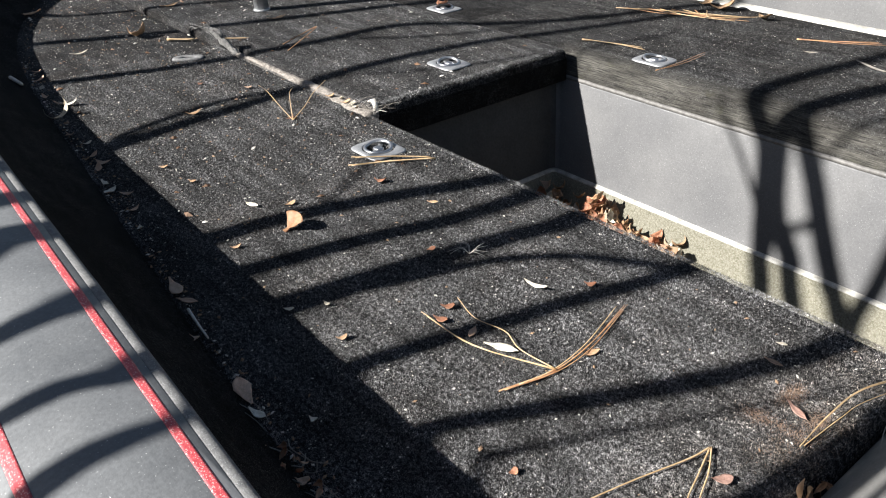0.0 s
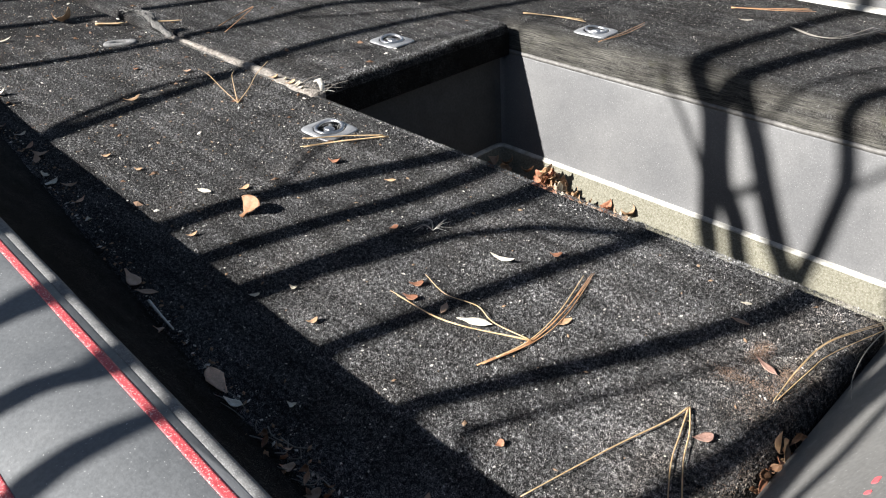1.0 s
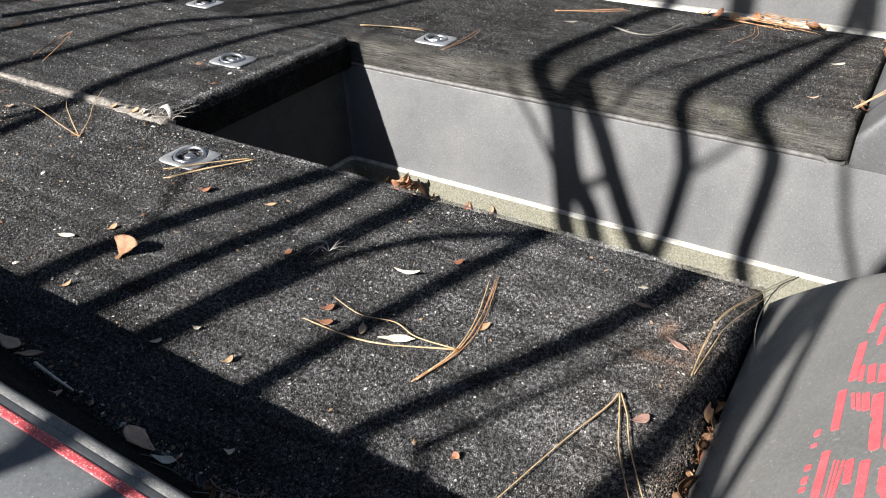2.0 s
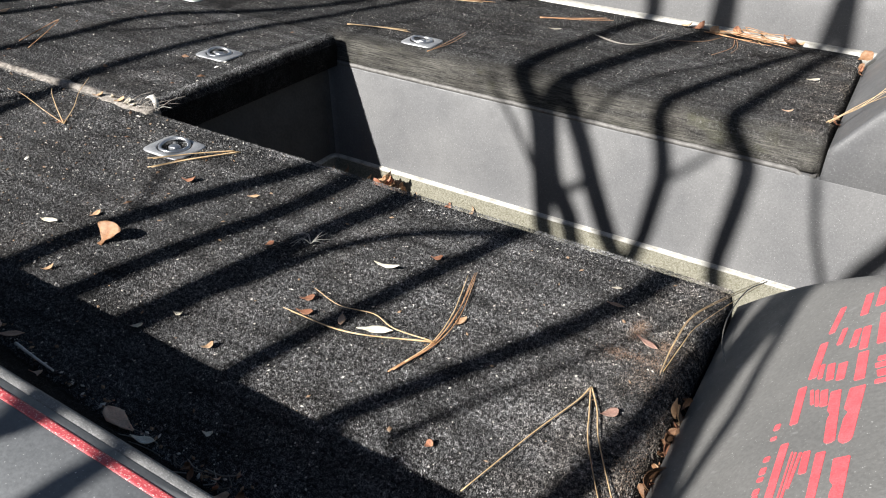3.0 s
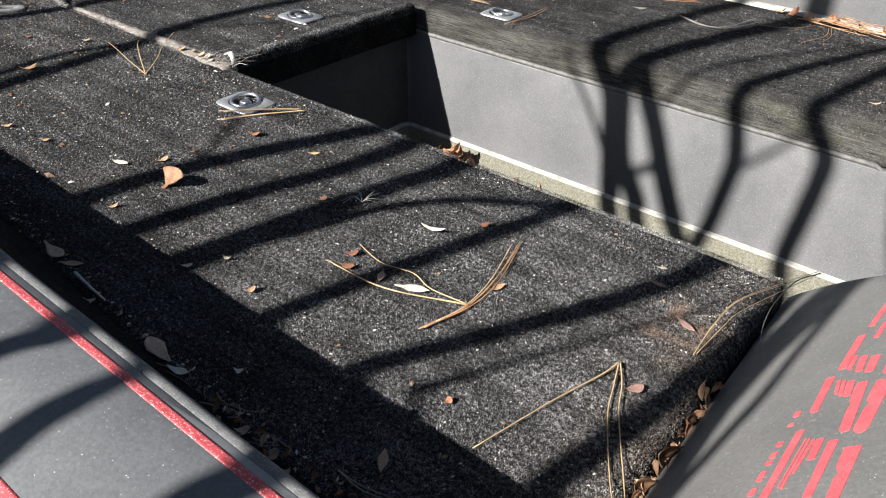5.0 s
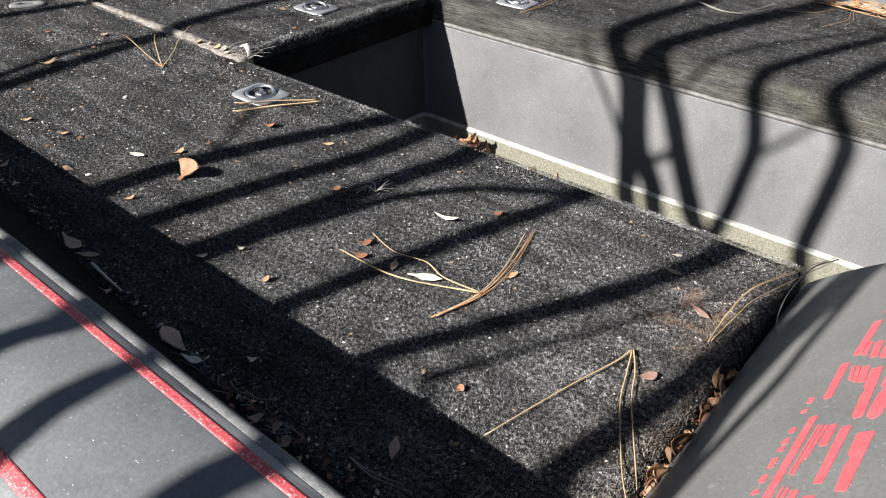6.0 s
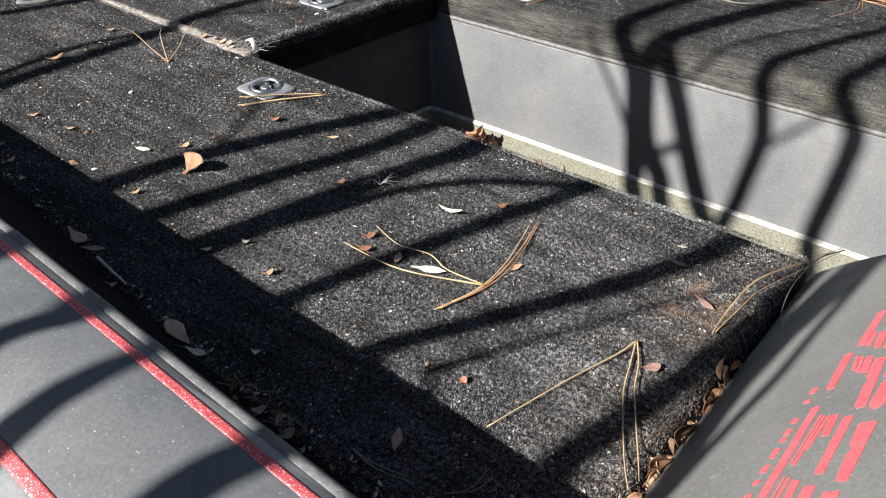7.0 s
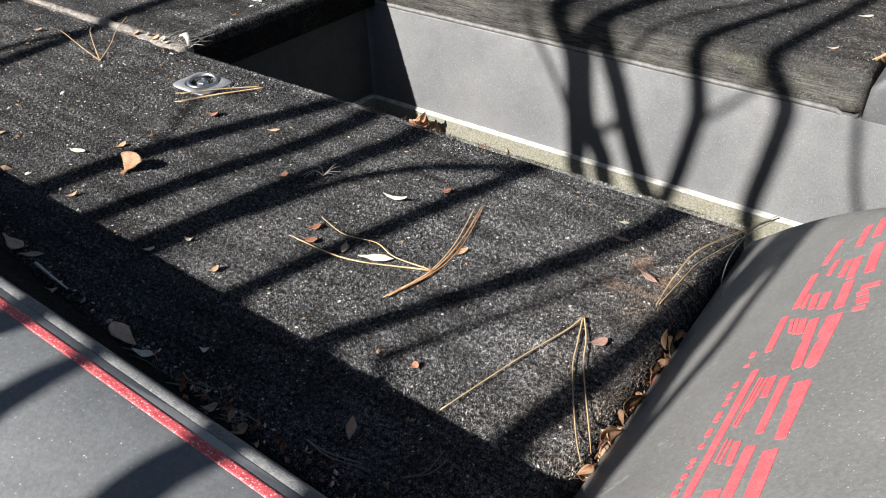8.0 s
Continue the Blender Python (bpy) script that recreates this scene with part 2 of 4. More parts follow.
def rounded(d, r, drop):
    """How far a carpeted edge has rolled down, d from its rim."""
    if d >= r:
        return 0.0
    return drop * (1 - math.sqrt(max(0.0, 1 - (1 - max(d, 0) / r) ** 2)))


def steps(a, b, near, ends=(0.0, 0.003, 0.007, 0.013, 0.021, 0.032)):
    """Lines from a to b, closer together at both ends."""
    inner = np.linspace(a + ends[-1], b - ends[-1], max(2, int((b - a) / near)))
    return [a + e for e in ends[:-1]] + list(inner) + [b - e for e in reversed(ends[:-1])]


def slab(name, xs, y0, y1, top, depth, mat, parent, label=""):
    """A carpeted board: a top of many faces, sides and underside."""
    rows = []
    for x in xs:
        a, b = y0(x), y1(x)
        rows.append([Vector((x, y, top(x, y, a, b))) for y in steps(a, b, 0.02)])
    n = min(len(r) for r in rows)
    rows = [r if len(r) == n else [Vector((x, y, top(x, y, y0(x), y1(x)))) for y in np.interp(np.linspace(0, 1, n), np.linspace(0, 1, len(r)), [v.y for v in r])] for x, r in zip(xs, rows)]
    verts = [v for r in rows for v in r]
    m = len(rows)
    faces = [(i * n + j, (i + 1) * n + j, (i + 1) * n + j + 1, i * n + j + 1) for i in range(m - 1) for j in range(n - 1)]
    rim = [j for j in range(n)] + [i * n + n - 1 for i in range(1, m)] + [(m - 1) * n + j for j in range(n - 2, -1, -1)] + [i * n for i in range(m - 2, 0, -1)]
    base = len(verts)
    verts += [Vector((verts[k].x, verts[k].y, -depth)) for k in rim]
    for i in range(len(rim)):
        k = (i + 1) % len(rim)
        faces.append((rim[i], rim[k], base + k, base + i))
    faces.append(tuple(base + i for i in range(len(rim))))
    return linked(name, verts, faces, mat, parent, label)


def pile(name, parent, count, span_x, span_y, height, seed, mat=PILE, size=1.0):
    """Loose fibre tips that stand up out of the carpet."""
    g = np.random.default_rng(seed)
    x, y = g.uniform(*span_x, count), g.uniform(*span_y, count)
    z = np.array([height(a, b) for a, b in zip(x, y)])
    ok = z > -0.2
    x, y, z = x[ok], y[ok], z[ok]
    k = len(x)
    ang, lean = g.normal(1.75, 1.3, k), g.uniform(0.45, 1.4, k)   # brushed towards the far side
    ln, wd = g.uniform(0.0010, 0.0029, k) * size, g.uniform(0.00016, 0.00036, k) * size
    dx, dy, dz = np.cos(ang) * np.sin(lean), np.sin(ang) * np.sin(lean), np.cos(lean)
    v = np.empty((k, 3, 3))
    v[:, 0] = np.stack([x - np.sin(ang) * wd, y + np.cos(ang) * wd, z - 0.0004], 1)
    v[:, 1] = np.stack([x + np.sin(ang) * wd, y - np.cos(ang) * wd, z - 0.0004], 1)
    v[:, 2] = np.stack([x + dx * ln, y + dy * ln, z + dz * ln], 1)
    me = bpy.data.meshes.new(name)
    me.vertices.add(3 * k)
    me.vertices.foreach_set("co", v.reshape(-1))
    me.loops.add(3 * k)
    me.loops.foreach_set("vertex_index", np.arange(3 * k, dtype=np.int32))
    me.polygons.add(k)
    me.polygons.foreach_set("loop_start", np.arange(0, 3 * k, 3, dtype=np.int32))
    me.update()
    me.validate()
    me.materials.append(mat)
    ob = new(name, me)
    ob.parent = parent
    return tagged(ob, kind="stuff")


def wave(x, y, amount=0.0015):
    return amount * noise.noise(Vector((x * 5, y * 5, 3.1)))


# ---- the ground ----
linked("ground", [(-400, -400, -0.6), (400, -400, -0.6), (400, 400, -0.6), (-400, 400, -0.6)], [(0, 1, 2, 3)], GROUND, smooth=False)
tagged(bpy.data.objects["ground"], "pale sunlit concrete under the boat", "ground", kind="structure")

# ---- the boat: hull, gunwales, cockpit well, raised stern cowl ----
boat = thing("boat", "grey fibreglass bass boat with red pinstripes, weathered", "boat", at=(0, 0, -0.6))
boat_parts = []
BX = list(np.linspace(-3.4, 0.5, 79))


def boat_part(name, verts, faces, mat, label="", smooth=True, parent=None):
    ob = linked(name, verts, faces, mat, None, label, smooth)
    ob.parent = parent or boat
    ob.matrix_parent_inverse = Matrix.Translation((0, 0, 0.6))
    return ob


def under(ob, top):
    """Hang ob under top without moving it."""
    bpy.context.view_layer.update()
    m = ob.matrix_world.copy()
    ob.parent = top
    ob.matrix_parent_inverse = top.matrix_world.inverted()
    ob.matrix_world = m
    return ob


hull = []
for x in BX:
    a, b = near_top(x) - 0.145, far_base(x) + 0.28
    c = 0.5 * (a + b)
    w = 0.5 * (b - a)
    hull.append([Vector((x, c - w * 0.985, 0.10)), Vector((x, c - w * 0.93, -0.25)), Vector((x, c - w * 0.80, -0.598)), Vector((x, c + w * 0.80, -0.598)), Vector((x, c + w * 0.93, -0.25)), Vector((x, c + w * 0.985, 0.10)), Vector((x, c + w * 0.95, 0.10)), Vector((x, c + w * 0.78, -0.45)), Vector((x, c - w * 0.78, -0.45)), Vector((x, c - w * 0.95, 0.10))])
boat_part("hull", *loft(hull), GUNWALE, "dark grey hull")

# the gunwale's crowned top, as offsets from the line near_top
CROWN = ((-0.147, 0.147), (-0.139, 0.1525), (-0.125, 0.1572), (-0.105, 0.1618), (-0.080, 0.1650), (-0.050, 0.1650), (-0.030, 0.1628), (-0.0095, 0.1600))


def crown(d):
    return float(np.interp(d, [q[0] for q in CROWN], [q[1] for q in CROWN]))


gun, trim, lining = [], [], []
for x in BX:
    e, b = near_top(x), near_base(x)
    gun.append([Vector((x, e + d, z)) for d, z in ((-0.150, 0.05), (-0.150, 0.137), *CROWN, (-0.0080, 0.1585), (-0.0078, 0.150), (-0.0078, 0.138), (-0.12, 0.125), (-0.128, 0.05))])
    w = 0.0005 * noise.noise(Vector((x * 40, 7.7, 0))) + 0.0003 * noise.noise(Vector((x * 170, 2.7, 0)))
    trim.append([Vector((x, e + d + w, z)) for d, z in ((-0.0094, 0.1588), (-0.0076, 0.1594), (-0.0058, 0.1596), (-0.0038, 0.1595), (-0.0006, 0.1586), (0.0024, 0.1560), (0.0040, 0.150), (0.003, 0.132), (-0.004, 0.134), (-0.0075, 0.150))])
    lining.append([Vector((x, y, z)) for y, z in ((e - 0.004, 0.140), (e + 0.010, 0.120), (e + 0.3 * (b - e), 0.085), (e + 0.75 * (b - e), 0.028), (b, 0.002), (b + 0.02, -0.006), (b + 0.02, -0.03), (e - 0.02, 0.10))])
near_gunwale = boat_part("gunwale", *loft(gun), GUNWALE, "dark grey gunwale with red pinstripes")
under(linked("edge_trim", *loft(trim), TRIM, None, "worn pale grey edge"), near_gunwale)
boat_part("side_lining", *loft(lining), CARPET_SHADED, "black carpeted inner side")
for off, wide in ((-0.0206, 0.0088), (-0.1335, 0.0105)):
    strip = []
    for x in BX:
        ragged = [0.0004 * noise.noise(Vector((x * 60, off * 90, k))) for k in (0.0, 5.0)]
        lanes = [off - wide / 2 + ragged[0], off - wide / 4, off, off + wide / 4, off + wide / 2 + ragged[1]]
        strip.append([Vector((x, near_top(x) + d, crown(d) + h)) for d, h in ((lanes[0], -0.002), *((d, 0.0004) for d in lanes), (lanes[-1], -0.002))])
    under(linked("pinstripe", *loft(strip), RED, None, "red glitter pinstripe"), near_gunwale)

far = []
for x in BX:
    f = far_base(x)
    far.append([Vector((x, f + d, z)) for d, z in ((0.0, -0.03), (0.002, 0.012), (0.022, 0.10), (0.035, 0.150), (0.050, 0.165), (0.20, 0.160), (0.28, 0.14), (0.28, 0.0), (0.12, -0.03))])
far_gunwale = boat_part("gunwale", *loft(far), LINER, "sunlit grey gunwale")
ledge = []
for x in BX:
    f = far_base(x)
    ledge.append([Vector((x, f + d, z)) for d, z in ((-0.020, 0.000), (-0.018, 0.007), (-0.012, 0.010), (0.001, 0.012), (0.004, 0.012), (0.004, -0.02), (-0.020, -0.02))])
under(linked("rim", *loft(ledge), WHITE_RIM, None, "white sunlit rim"), far_gunwale)


# the cockpit well
def ring(off, z, r, x0=-1.350, x1=0.16, y0=0.948, y1=1.589):
    pts = []
    for cx, cy, a0 in ((x1 - off - r, y1 - off - r, 0), (x0 + off + r, y1 - off - r, 90), (x0 + off + r, y0 + 0.2 * off + r, 180), (x1 - off - r, y0 + 0.2 * off + r, 270)):
        for k in range(7):
            t = radians(a0 + 15 * k)
            pts.append(Vector((cx + r * math.cos(t), cy + r * math.sin(t), z)))
    return pts


walls = [ring(-0.02, -0.40, 0.03), ring(-0.02, -0.068, 0.03), ring(0.003, -0.072, 0.02), ring(0.004, -0.075, 0.02)]
walls += [ring(0.004 + 0.062 * k / 6, -0.075 - 0.207 * k / 6, 0.02) for k in range(1, 7)] + [ring(0.068, -0.287, 0.018)]
boat_part("well_wall", *loft(walls, caps=False), LINER, "grey flecked gelcoat liner")
# thin lip in a paler tone than the wall below it
lip = []
for k in range(60):
    x = -1.335 + (1.335 - 0.150) * k / 59
    dip = -0.012 * math.exp(-((x + 0.168) / 0.012) ** 2) + 0.0012 * noise.noise(Vector((x * 30, 0, 0)))
    lip.append([Vector((x, 1.589 + d, z + dip)) for d, z in ((0.016, -0.074), (0.006, -0.0640), (0.001, -0.0625), (-0.0022, -0.0640), (-0.0038, -0.067), (-0.0036, -0.0715))])
boat_part("well_lip", *loft(lip), LIP, "pale chafed lip")
rim = [ring(0.0648, -0.2815, 0.018), ring(0.0672, -0.2858, 0.016), ring(0.0722, -0.2872, 0.012), ring(0.0757, -0.2888, 0.010), ring(0.0775, -0.2915, 0.010), ring(0.0765, -0.295, 0.010)]
# panel added over the liner; its near-black colour deepens the end's shade
shade_sheet = [[Vector((-1.350 + 0.004 + 0.062 * t + dx, y + (y > 1.2) * 0.058 * (1 - t), -0.070 - 0.212 * t)) for t in (0, 0.5, 1)] + [Vector((-1.350 + 0.004 + 0.062 * t + 0.001, y + (y > 1.2) * 0.058 * (1 - t), -0.070 - 0.212 * t)) for t in (1, 0.5, 0)] for y, dx in ((0.955, 0.001), (0.957, 0.004), (1.500, 0.005), (1.514, 0.012), (1.516, 0.010))]
boat_part("end_panel", *loft(shade_sheet), END_SHADE, "near-black panel closing the well's end", False)
boat_part("well_rim", *loft(rim, caps=False), WHITE_RIM, "white moulded rim")
boat_part("well_floor", *loft([ring(0.20, -0.362, 0.01), ring(0.104, -0.361, 0.01), ring(0.094, -0.355, 0.01), ring(0.0775, -0.2935, 0.01), ring(0.0755, -0.2915, 0.01)], caps=False) , PAN, "tan mouldy carpet pan")
boat_part("well_bottom", *loft([ring(0.19, -0.3625, 0.03), ring(0.19, -0.38, 0.03)]), PAN, "tan mouldy carpet floor")


def cowl_rise(s):
    s = min(s, 0.40)
    return 1.435 * s - 1.79 * s * s


# the raised cowl beside the decks, hipped towards the well
def cowl(name, y_in, side, label, y_out):
    """side +1: the well lies on its greater-y end."""
    x_foot, steep = (-0.168, 1.12) if side > 0 else (-0.143, 5.0)
    xs = [x_foot + 0.012 * k for k in range(58)]
    n_y = 60
    rows = []
    for x in xs:
        r = []
        for k in range(n_y + 1):
            t = k / n_y
            y = y_in + (y_out - y_in) * t ** 1.6
            sx, sy = x - x_foot, abs(y - y_in) * steep
            k2 = 0.03
            h = max(k2 - abs(sx - sy), 0) / k2
            s = min(sx, sy) - h * h * k2 * 0.25
            s = max(s, -0.01)
            r.append(Vector((x, y, cowl_rise(s) - 0.012)))
        rows.append(r)
    n = n_y + 1
    verts = [v for r in rows for v in r]
    faces = [(i * n + j, (i + 1) * n + j, (i + 1) * n + j + 1, i * n + j + 1) for i in range(len(rows) - 1) for j in range(n_y)]
    m = len(rows)
    rim_i = [j for j in range(n)] + [i * n + n - 1 for i in range(1, m)] + [(m - 1) * n + j for j in range(n - 2, -1, -1)] + [i * n for i in range(m - 2, 0, -1)]
    base = len(verts)
    verts += [Vector((verts[k].x, verts[k].y, -0.28)) for k in rim_i]
    faces += [(rim_i[i], rim_i[(i + 1) % len(rim_i)], base + (i + 1) % len(rim_i), base + i) for i in range(len(rim_i))]
    faces.append(tuple(base + i for i in range(len(rim_i))))
    return boat_part(name, verts, faces, COWL if side > 0 else LINER, label)


near_cowl = cowl("cowl", 0.962, 1, "dark grey sloping cowl with red lettering shapes", 0.09)
cowl("cowl", 1.5855, -1, "grey sloping cowl beside the far deck", 2.50)


aft = [[Vector((x, y, z)) for y, z in ((0.955, -0.03), (0.955, -0.004), (0.965, 0.0), (1.585, 0.0), (1.595, -0.004), (1.595, -0.03))] for x in (0.182, 0.19, 0.50)]
boat_part("aft_deck", *loft(aft), LINER, "grey moulded aft deck")
transom = [[Vector((x, y, z)) for x, z in ((0.50, -0.55), (0.50, 0.10), (0.505, 0.14), (0.53, 0.14), (0.54, 0.10), (0.54, -0.55))] for y in (0.12, 0.14, 2.38, 2.40)]
boat_part("transom", *loft(transom), GUNWALE, "dark grey transom")


def on_cowl(y, s, lift=0.0):
    """A point of the near cowl's slope, s metres up from its foot."""
    x = -0.168 + s / 1.554
    return Vector((x - 0.766 * lift, y, cowl_rise(x + 0.168) - 0.012 + 0.643 * lift))


def bar(y0, y1, s0, s1, slant=0.0, widen=0.0, round_low=0.0, bite=0.0):
    """One painted bar on the cowl, running along it: round_low rounds its low end, bite takes a nick out of its lower flank."""
    r = 0.5 * (s1 - s0) * round_low
    low_end = [(y0 + r * (1.4 - 1.4 * math.sin(math.pi * k / 8)), s0 + 0.5 * (s1 - s0) * (1 - math.cos(math.pi * k / 8))) for k in range(9)] if round_low else [(y0, s0), (y0, s1)]
    outline = [*low_end, (y1, s1 + slant + widen), (y1, s0 + slant)]
    if bite:
        ym = y0 + 0.62 * (y1 - y0)
        outline += [(ym, s0 + 0.62 * slant - bite * 0.3), (ym - 0.006, s0 + 0.55 * slant + bite), (ym - 0.014, s0 + 0.5 * slant + 0.2 * bite)]
    # the outline is rounded off a little, as by a spray mask
    soft = []
    for k, q in enumerate(outline):
        a, b = outline[k - 1], outline[(k + 1) % len(outline)]
        for other in (a, b):
            far_off = math.dist(q, other)
            cut = min(0.0012, 0.3 * far_off) / max(far_off, 1e-6)
            soft.append((q[0] + (other[0] - q[0]) * cut, q[1] + (other[1] - q[1]) * cut))
    top = [on_cowl(y, s, 0.0005) for y, s in soft]
    low = [on_cowl(y, s, -0.001) for y, s in soft]
    n = len(soft)
    faces = [tuple(range(n)), tuple(range(2 * n - 1, n - 1, -1))] + [(k, (k + 1) % n, n + (k + 1) % n, n + k) for k in range(n)]
    return under(linked("painted_bar", top + low, faces, RED_PAINT, None, "", smooth=False), near_cowl)


# the row by the camera
bar(0.30, 0.392, 0.1752, 0.1915)
for b in ((0.425, 0.453, 0.1682, 0.1706), (0.422, 0.451, 0.1731, 0.1761), (0.418, 0.446, 0.1815, 0.1879, -0.003, 0.0014), (0.36, 0.437, 0.1948, 0.2054, -0.0018), (0.36, 0.428, 0.2158, 0.2297, -0.003)):
    bar(*b)
# one long line under two rows, broken strokes beside it
for k in range(5):
    bar(0.28 + 0.054 * k, 0.28 + 0.054 * (k + 1) + 0.0002, 0.1545, 0.1629, 0.0001)
for y, long in ((0.581, 0.009), (0.564, 0.005), (0.535, 0.007), (0.519, 0.009), (0.508, 0.006), (0.492, 0.008), (0.485, 0.004), (0.469, 0.010), (0.452, 0.006), (0.435, 0.005), (0.428, 0.005), (0.416, 0.006), (0.406, 0.005), (0.397, 0.007), (0.384, 0.008)):
    bar(y - long / 2, y + long / 2, 0.1402, 0.1468, 0.0004)
# second row
for b in ((0.469, 0.535, 0.1670, 0.1689, 0.0016), (0.466, 0.533, 0.1703, 0.1728, 0.0018), (0.486, 0.531, 0.1733, 0.1765, 0.0036), (0.501, 0.530, 0.1816, 0.1893, -0.0008)):
    bar(*b)
bar(0.451, 0.524, 0.1958, 0.2040, -0.0016, 0.0013)
bar(0.439, 0.511, 0.2181, 0.2285, -0.0055, 0.0054, 0.0, 0.003)
# third row
for b in ((0.577, 0.636, 0.1572, 0.1657, -0.0023, 0.0008), (0.600, 0.626, 0.1740, 0.1780, -0.0047), (0.595, 0.623, 0.1798, 0.1840, -0.0045), (0.592, 0.619, 0.1852, 0.1931, -0.0035)):
    bar(*b)
bar(0.534, 0.612, 0.1990, 0.2100, -0.0057, 0.0, 0.5, 0.0025)
bar(0.529, 0.609, 0.2125, 0.2266, 0.0007, 0.0019, 0.9, 0.004)
# fourth row
for b in ((0.647, 0.710, 0.1626, 0.1719, 0.0025), (0.642, 0.667, 0.1738, 0.1791, -0.0005), (0.634, 0.663, 0.1839, 0.1922, -0.0022), (0.629, 0.658, 0.1951, 0.2041, -0.0008, 0.001), (0.620, 0.667, 0.2151, 0.2262, -0.0013)):
    bar(*b)
for b in ((0.606, 0.613, 0.2372, 0.2507), (0.617, 0.628, 0.2390, 0.2520, -0.002), (0.632, 0.640, 0.2350, 0.2480, -0.001), (0.643, 0.651, 0.2360, 0.2560)):
    bar(*b)
# fifth row
for b in ((0.726, 0.775, 0.1712, 0.1786, 0.0069), (0.696, 0.726, 0.1851, 0.1912, 0.0029), (0.683, 0.715, 0.2009, 0.2089, 0.0024), (0.673, 0.715, 0.2132, 0.2222, -0.0005), (0.675, 0.733, 0.2315, 0.2430, -0.0018)):
    bar(*b)
for b in ((0.742, 0.785, 0.205, 0.214, 0.002), (0.752, 0.790, 0.221, 0.231, 0.002)):
    bar(*b)

# ---- deck boards ----
SEAM = 0.970


def near_height(x, y, a=None, b=None):
    a = near_base(x) if a is None else a
    edge = rounded(SEAM - y, 0.011, 0.03) if x > -1.33 else rounded(SEAM - y, 0.008, 0.012)
    end = rounded(-0.1725 - x, 0.010 + 0.045 * min(0.5, max(0.0, 0.93 - y)), 0.04)
    return wave(x, y) - edge - end - rounded(y - a + 0.004, 0.012, 0.01)


near_deck = thing("deck_board", "charcoal carpeted deck board strewn with leaves", "deck", at=(-0.9, 0.66, -0.05))
xs_near = list(np.linspace(-3.3, -1.5, 60)) + list(np.linspace(-1.48, -0.235, 84)) + [-0.222, -0.209, -0.200, -0.193, -0.187, -0.182, -0.178, -0.175, -0.1735, -0.1725]
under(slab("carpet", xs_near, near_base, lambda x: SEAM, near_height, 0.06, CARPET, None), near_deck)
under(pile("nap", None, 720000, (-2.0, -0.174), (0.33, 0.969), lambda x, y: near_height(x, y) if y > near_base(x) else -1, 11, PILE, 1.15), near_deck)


def lid_height(x, y, a=0.985, b=1.582):
    end = rounded(-1.312 - x, 0.014, 0.020)
    return 0.004 + wave(x, y) - end - rounded(y - a, 0.014, 0.012) - rounded(b - y, 0.006, 0.006)


hatch_lid = thing("hatch_lid", "charcoal carpeted hatch lid with frayed edge", "hatch", at=(-1.8, 1.28, -0.065))
xs_lid = list(np.linspace(-3.2, -1.36, 80)) + [-1.345, -1.336, -1.329, -1.323, -1.318, -1.314, -1.312]
under(slab("carpet", xs_lid, lambda x: max(0.985, near_base(x) + 0.03), lambda x: min(1.582, far_base(x) - 0.03), lid_height, 0.062, CARPET, None), hatch_lid)
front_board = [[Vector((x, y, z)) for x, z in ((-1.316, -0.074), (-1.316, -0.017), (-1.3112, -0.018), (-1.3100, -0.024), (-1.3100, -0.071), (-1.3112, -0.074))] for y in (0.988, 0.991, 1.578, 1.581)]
under(linked("front_board", *loft(front_board), CARPET_SHADED, None, "black carpeted front edge", False), hatch_lid)
under(pile("nap", None, 170000, (-2.3, -1.313), (0.985, 1.582), lid_height, 12, PILE, 1.15), hatch_lid)


def far_height(x, y, a=None, b=None):
    a = 1.590
    sloped = 0.062 * max(0.0, 1 - (y - a) / 0.028)
    near_bend = max(0.0, 0.010 - abs(y - a - 0.028)) / 0.010
    sloped += 0.005 * near_bend * near_bend
    k = min(1.0, max(0.0, (x + 1.41) / 0.09))
    k = k * k * (3 - 2 * k)
    front = k * sloped + (1 - k) * rounded(y - a, 0.006, 0.006)
    end = rounded(-0.146 - x, 0.02, 0.05)
    return 0.002 + wave(x, y) - front - end


far_deck = thing("deck_board", "faded charcoal carpeted far deck with worn mossy front edge", "deck", at=(-0.9, 1.9, -0.066))
xs_far = list(np.linspace(-3.0, -1.42, 56)) + list(np.linspace(-1.41, -1.32, 10)) + list(np.linspace(-1.305, -0.19, 70)) + [-0.178, -0.168, -0.160, -0.154, -0.150, -0.147, -0.146]
under(slab("carpet", xs_far, lambda x: 1.590, lambda x: max(1.62, far_base(x) - 0.012), far_height, 0.066, CARPET_FAR, None), far_deck)
under(pile("nap", None, 14000, (-1.7, -0.15), (1.598, 1.640), far_height, 14, PILE_FAR, 1.1), far_deck)
under(pile("nap", None, 190000, (-1.7, -0.15), (1.636, 2.2), far_height, 13, PILE_FAR, 1.2), far_deck)


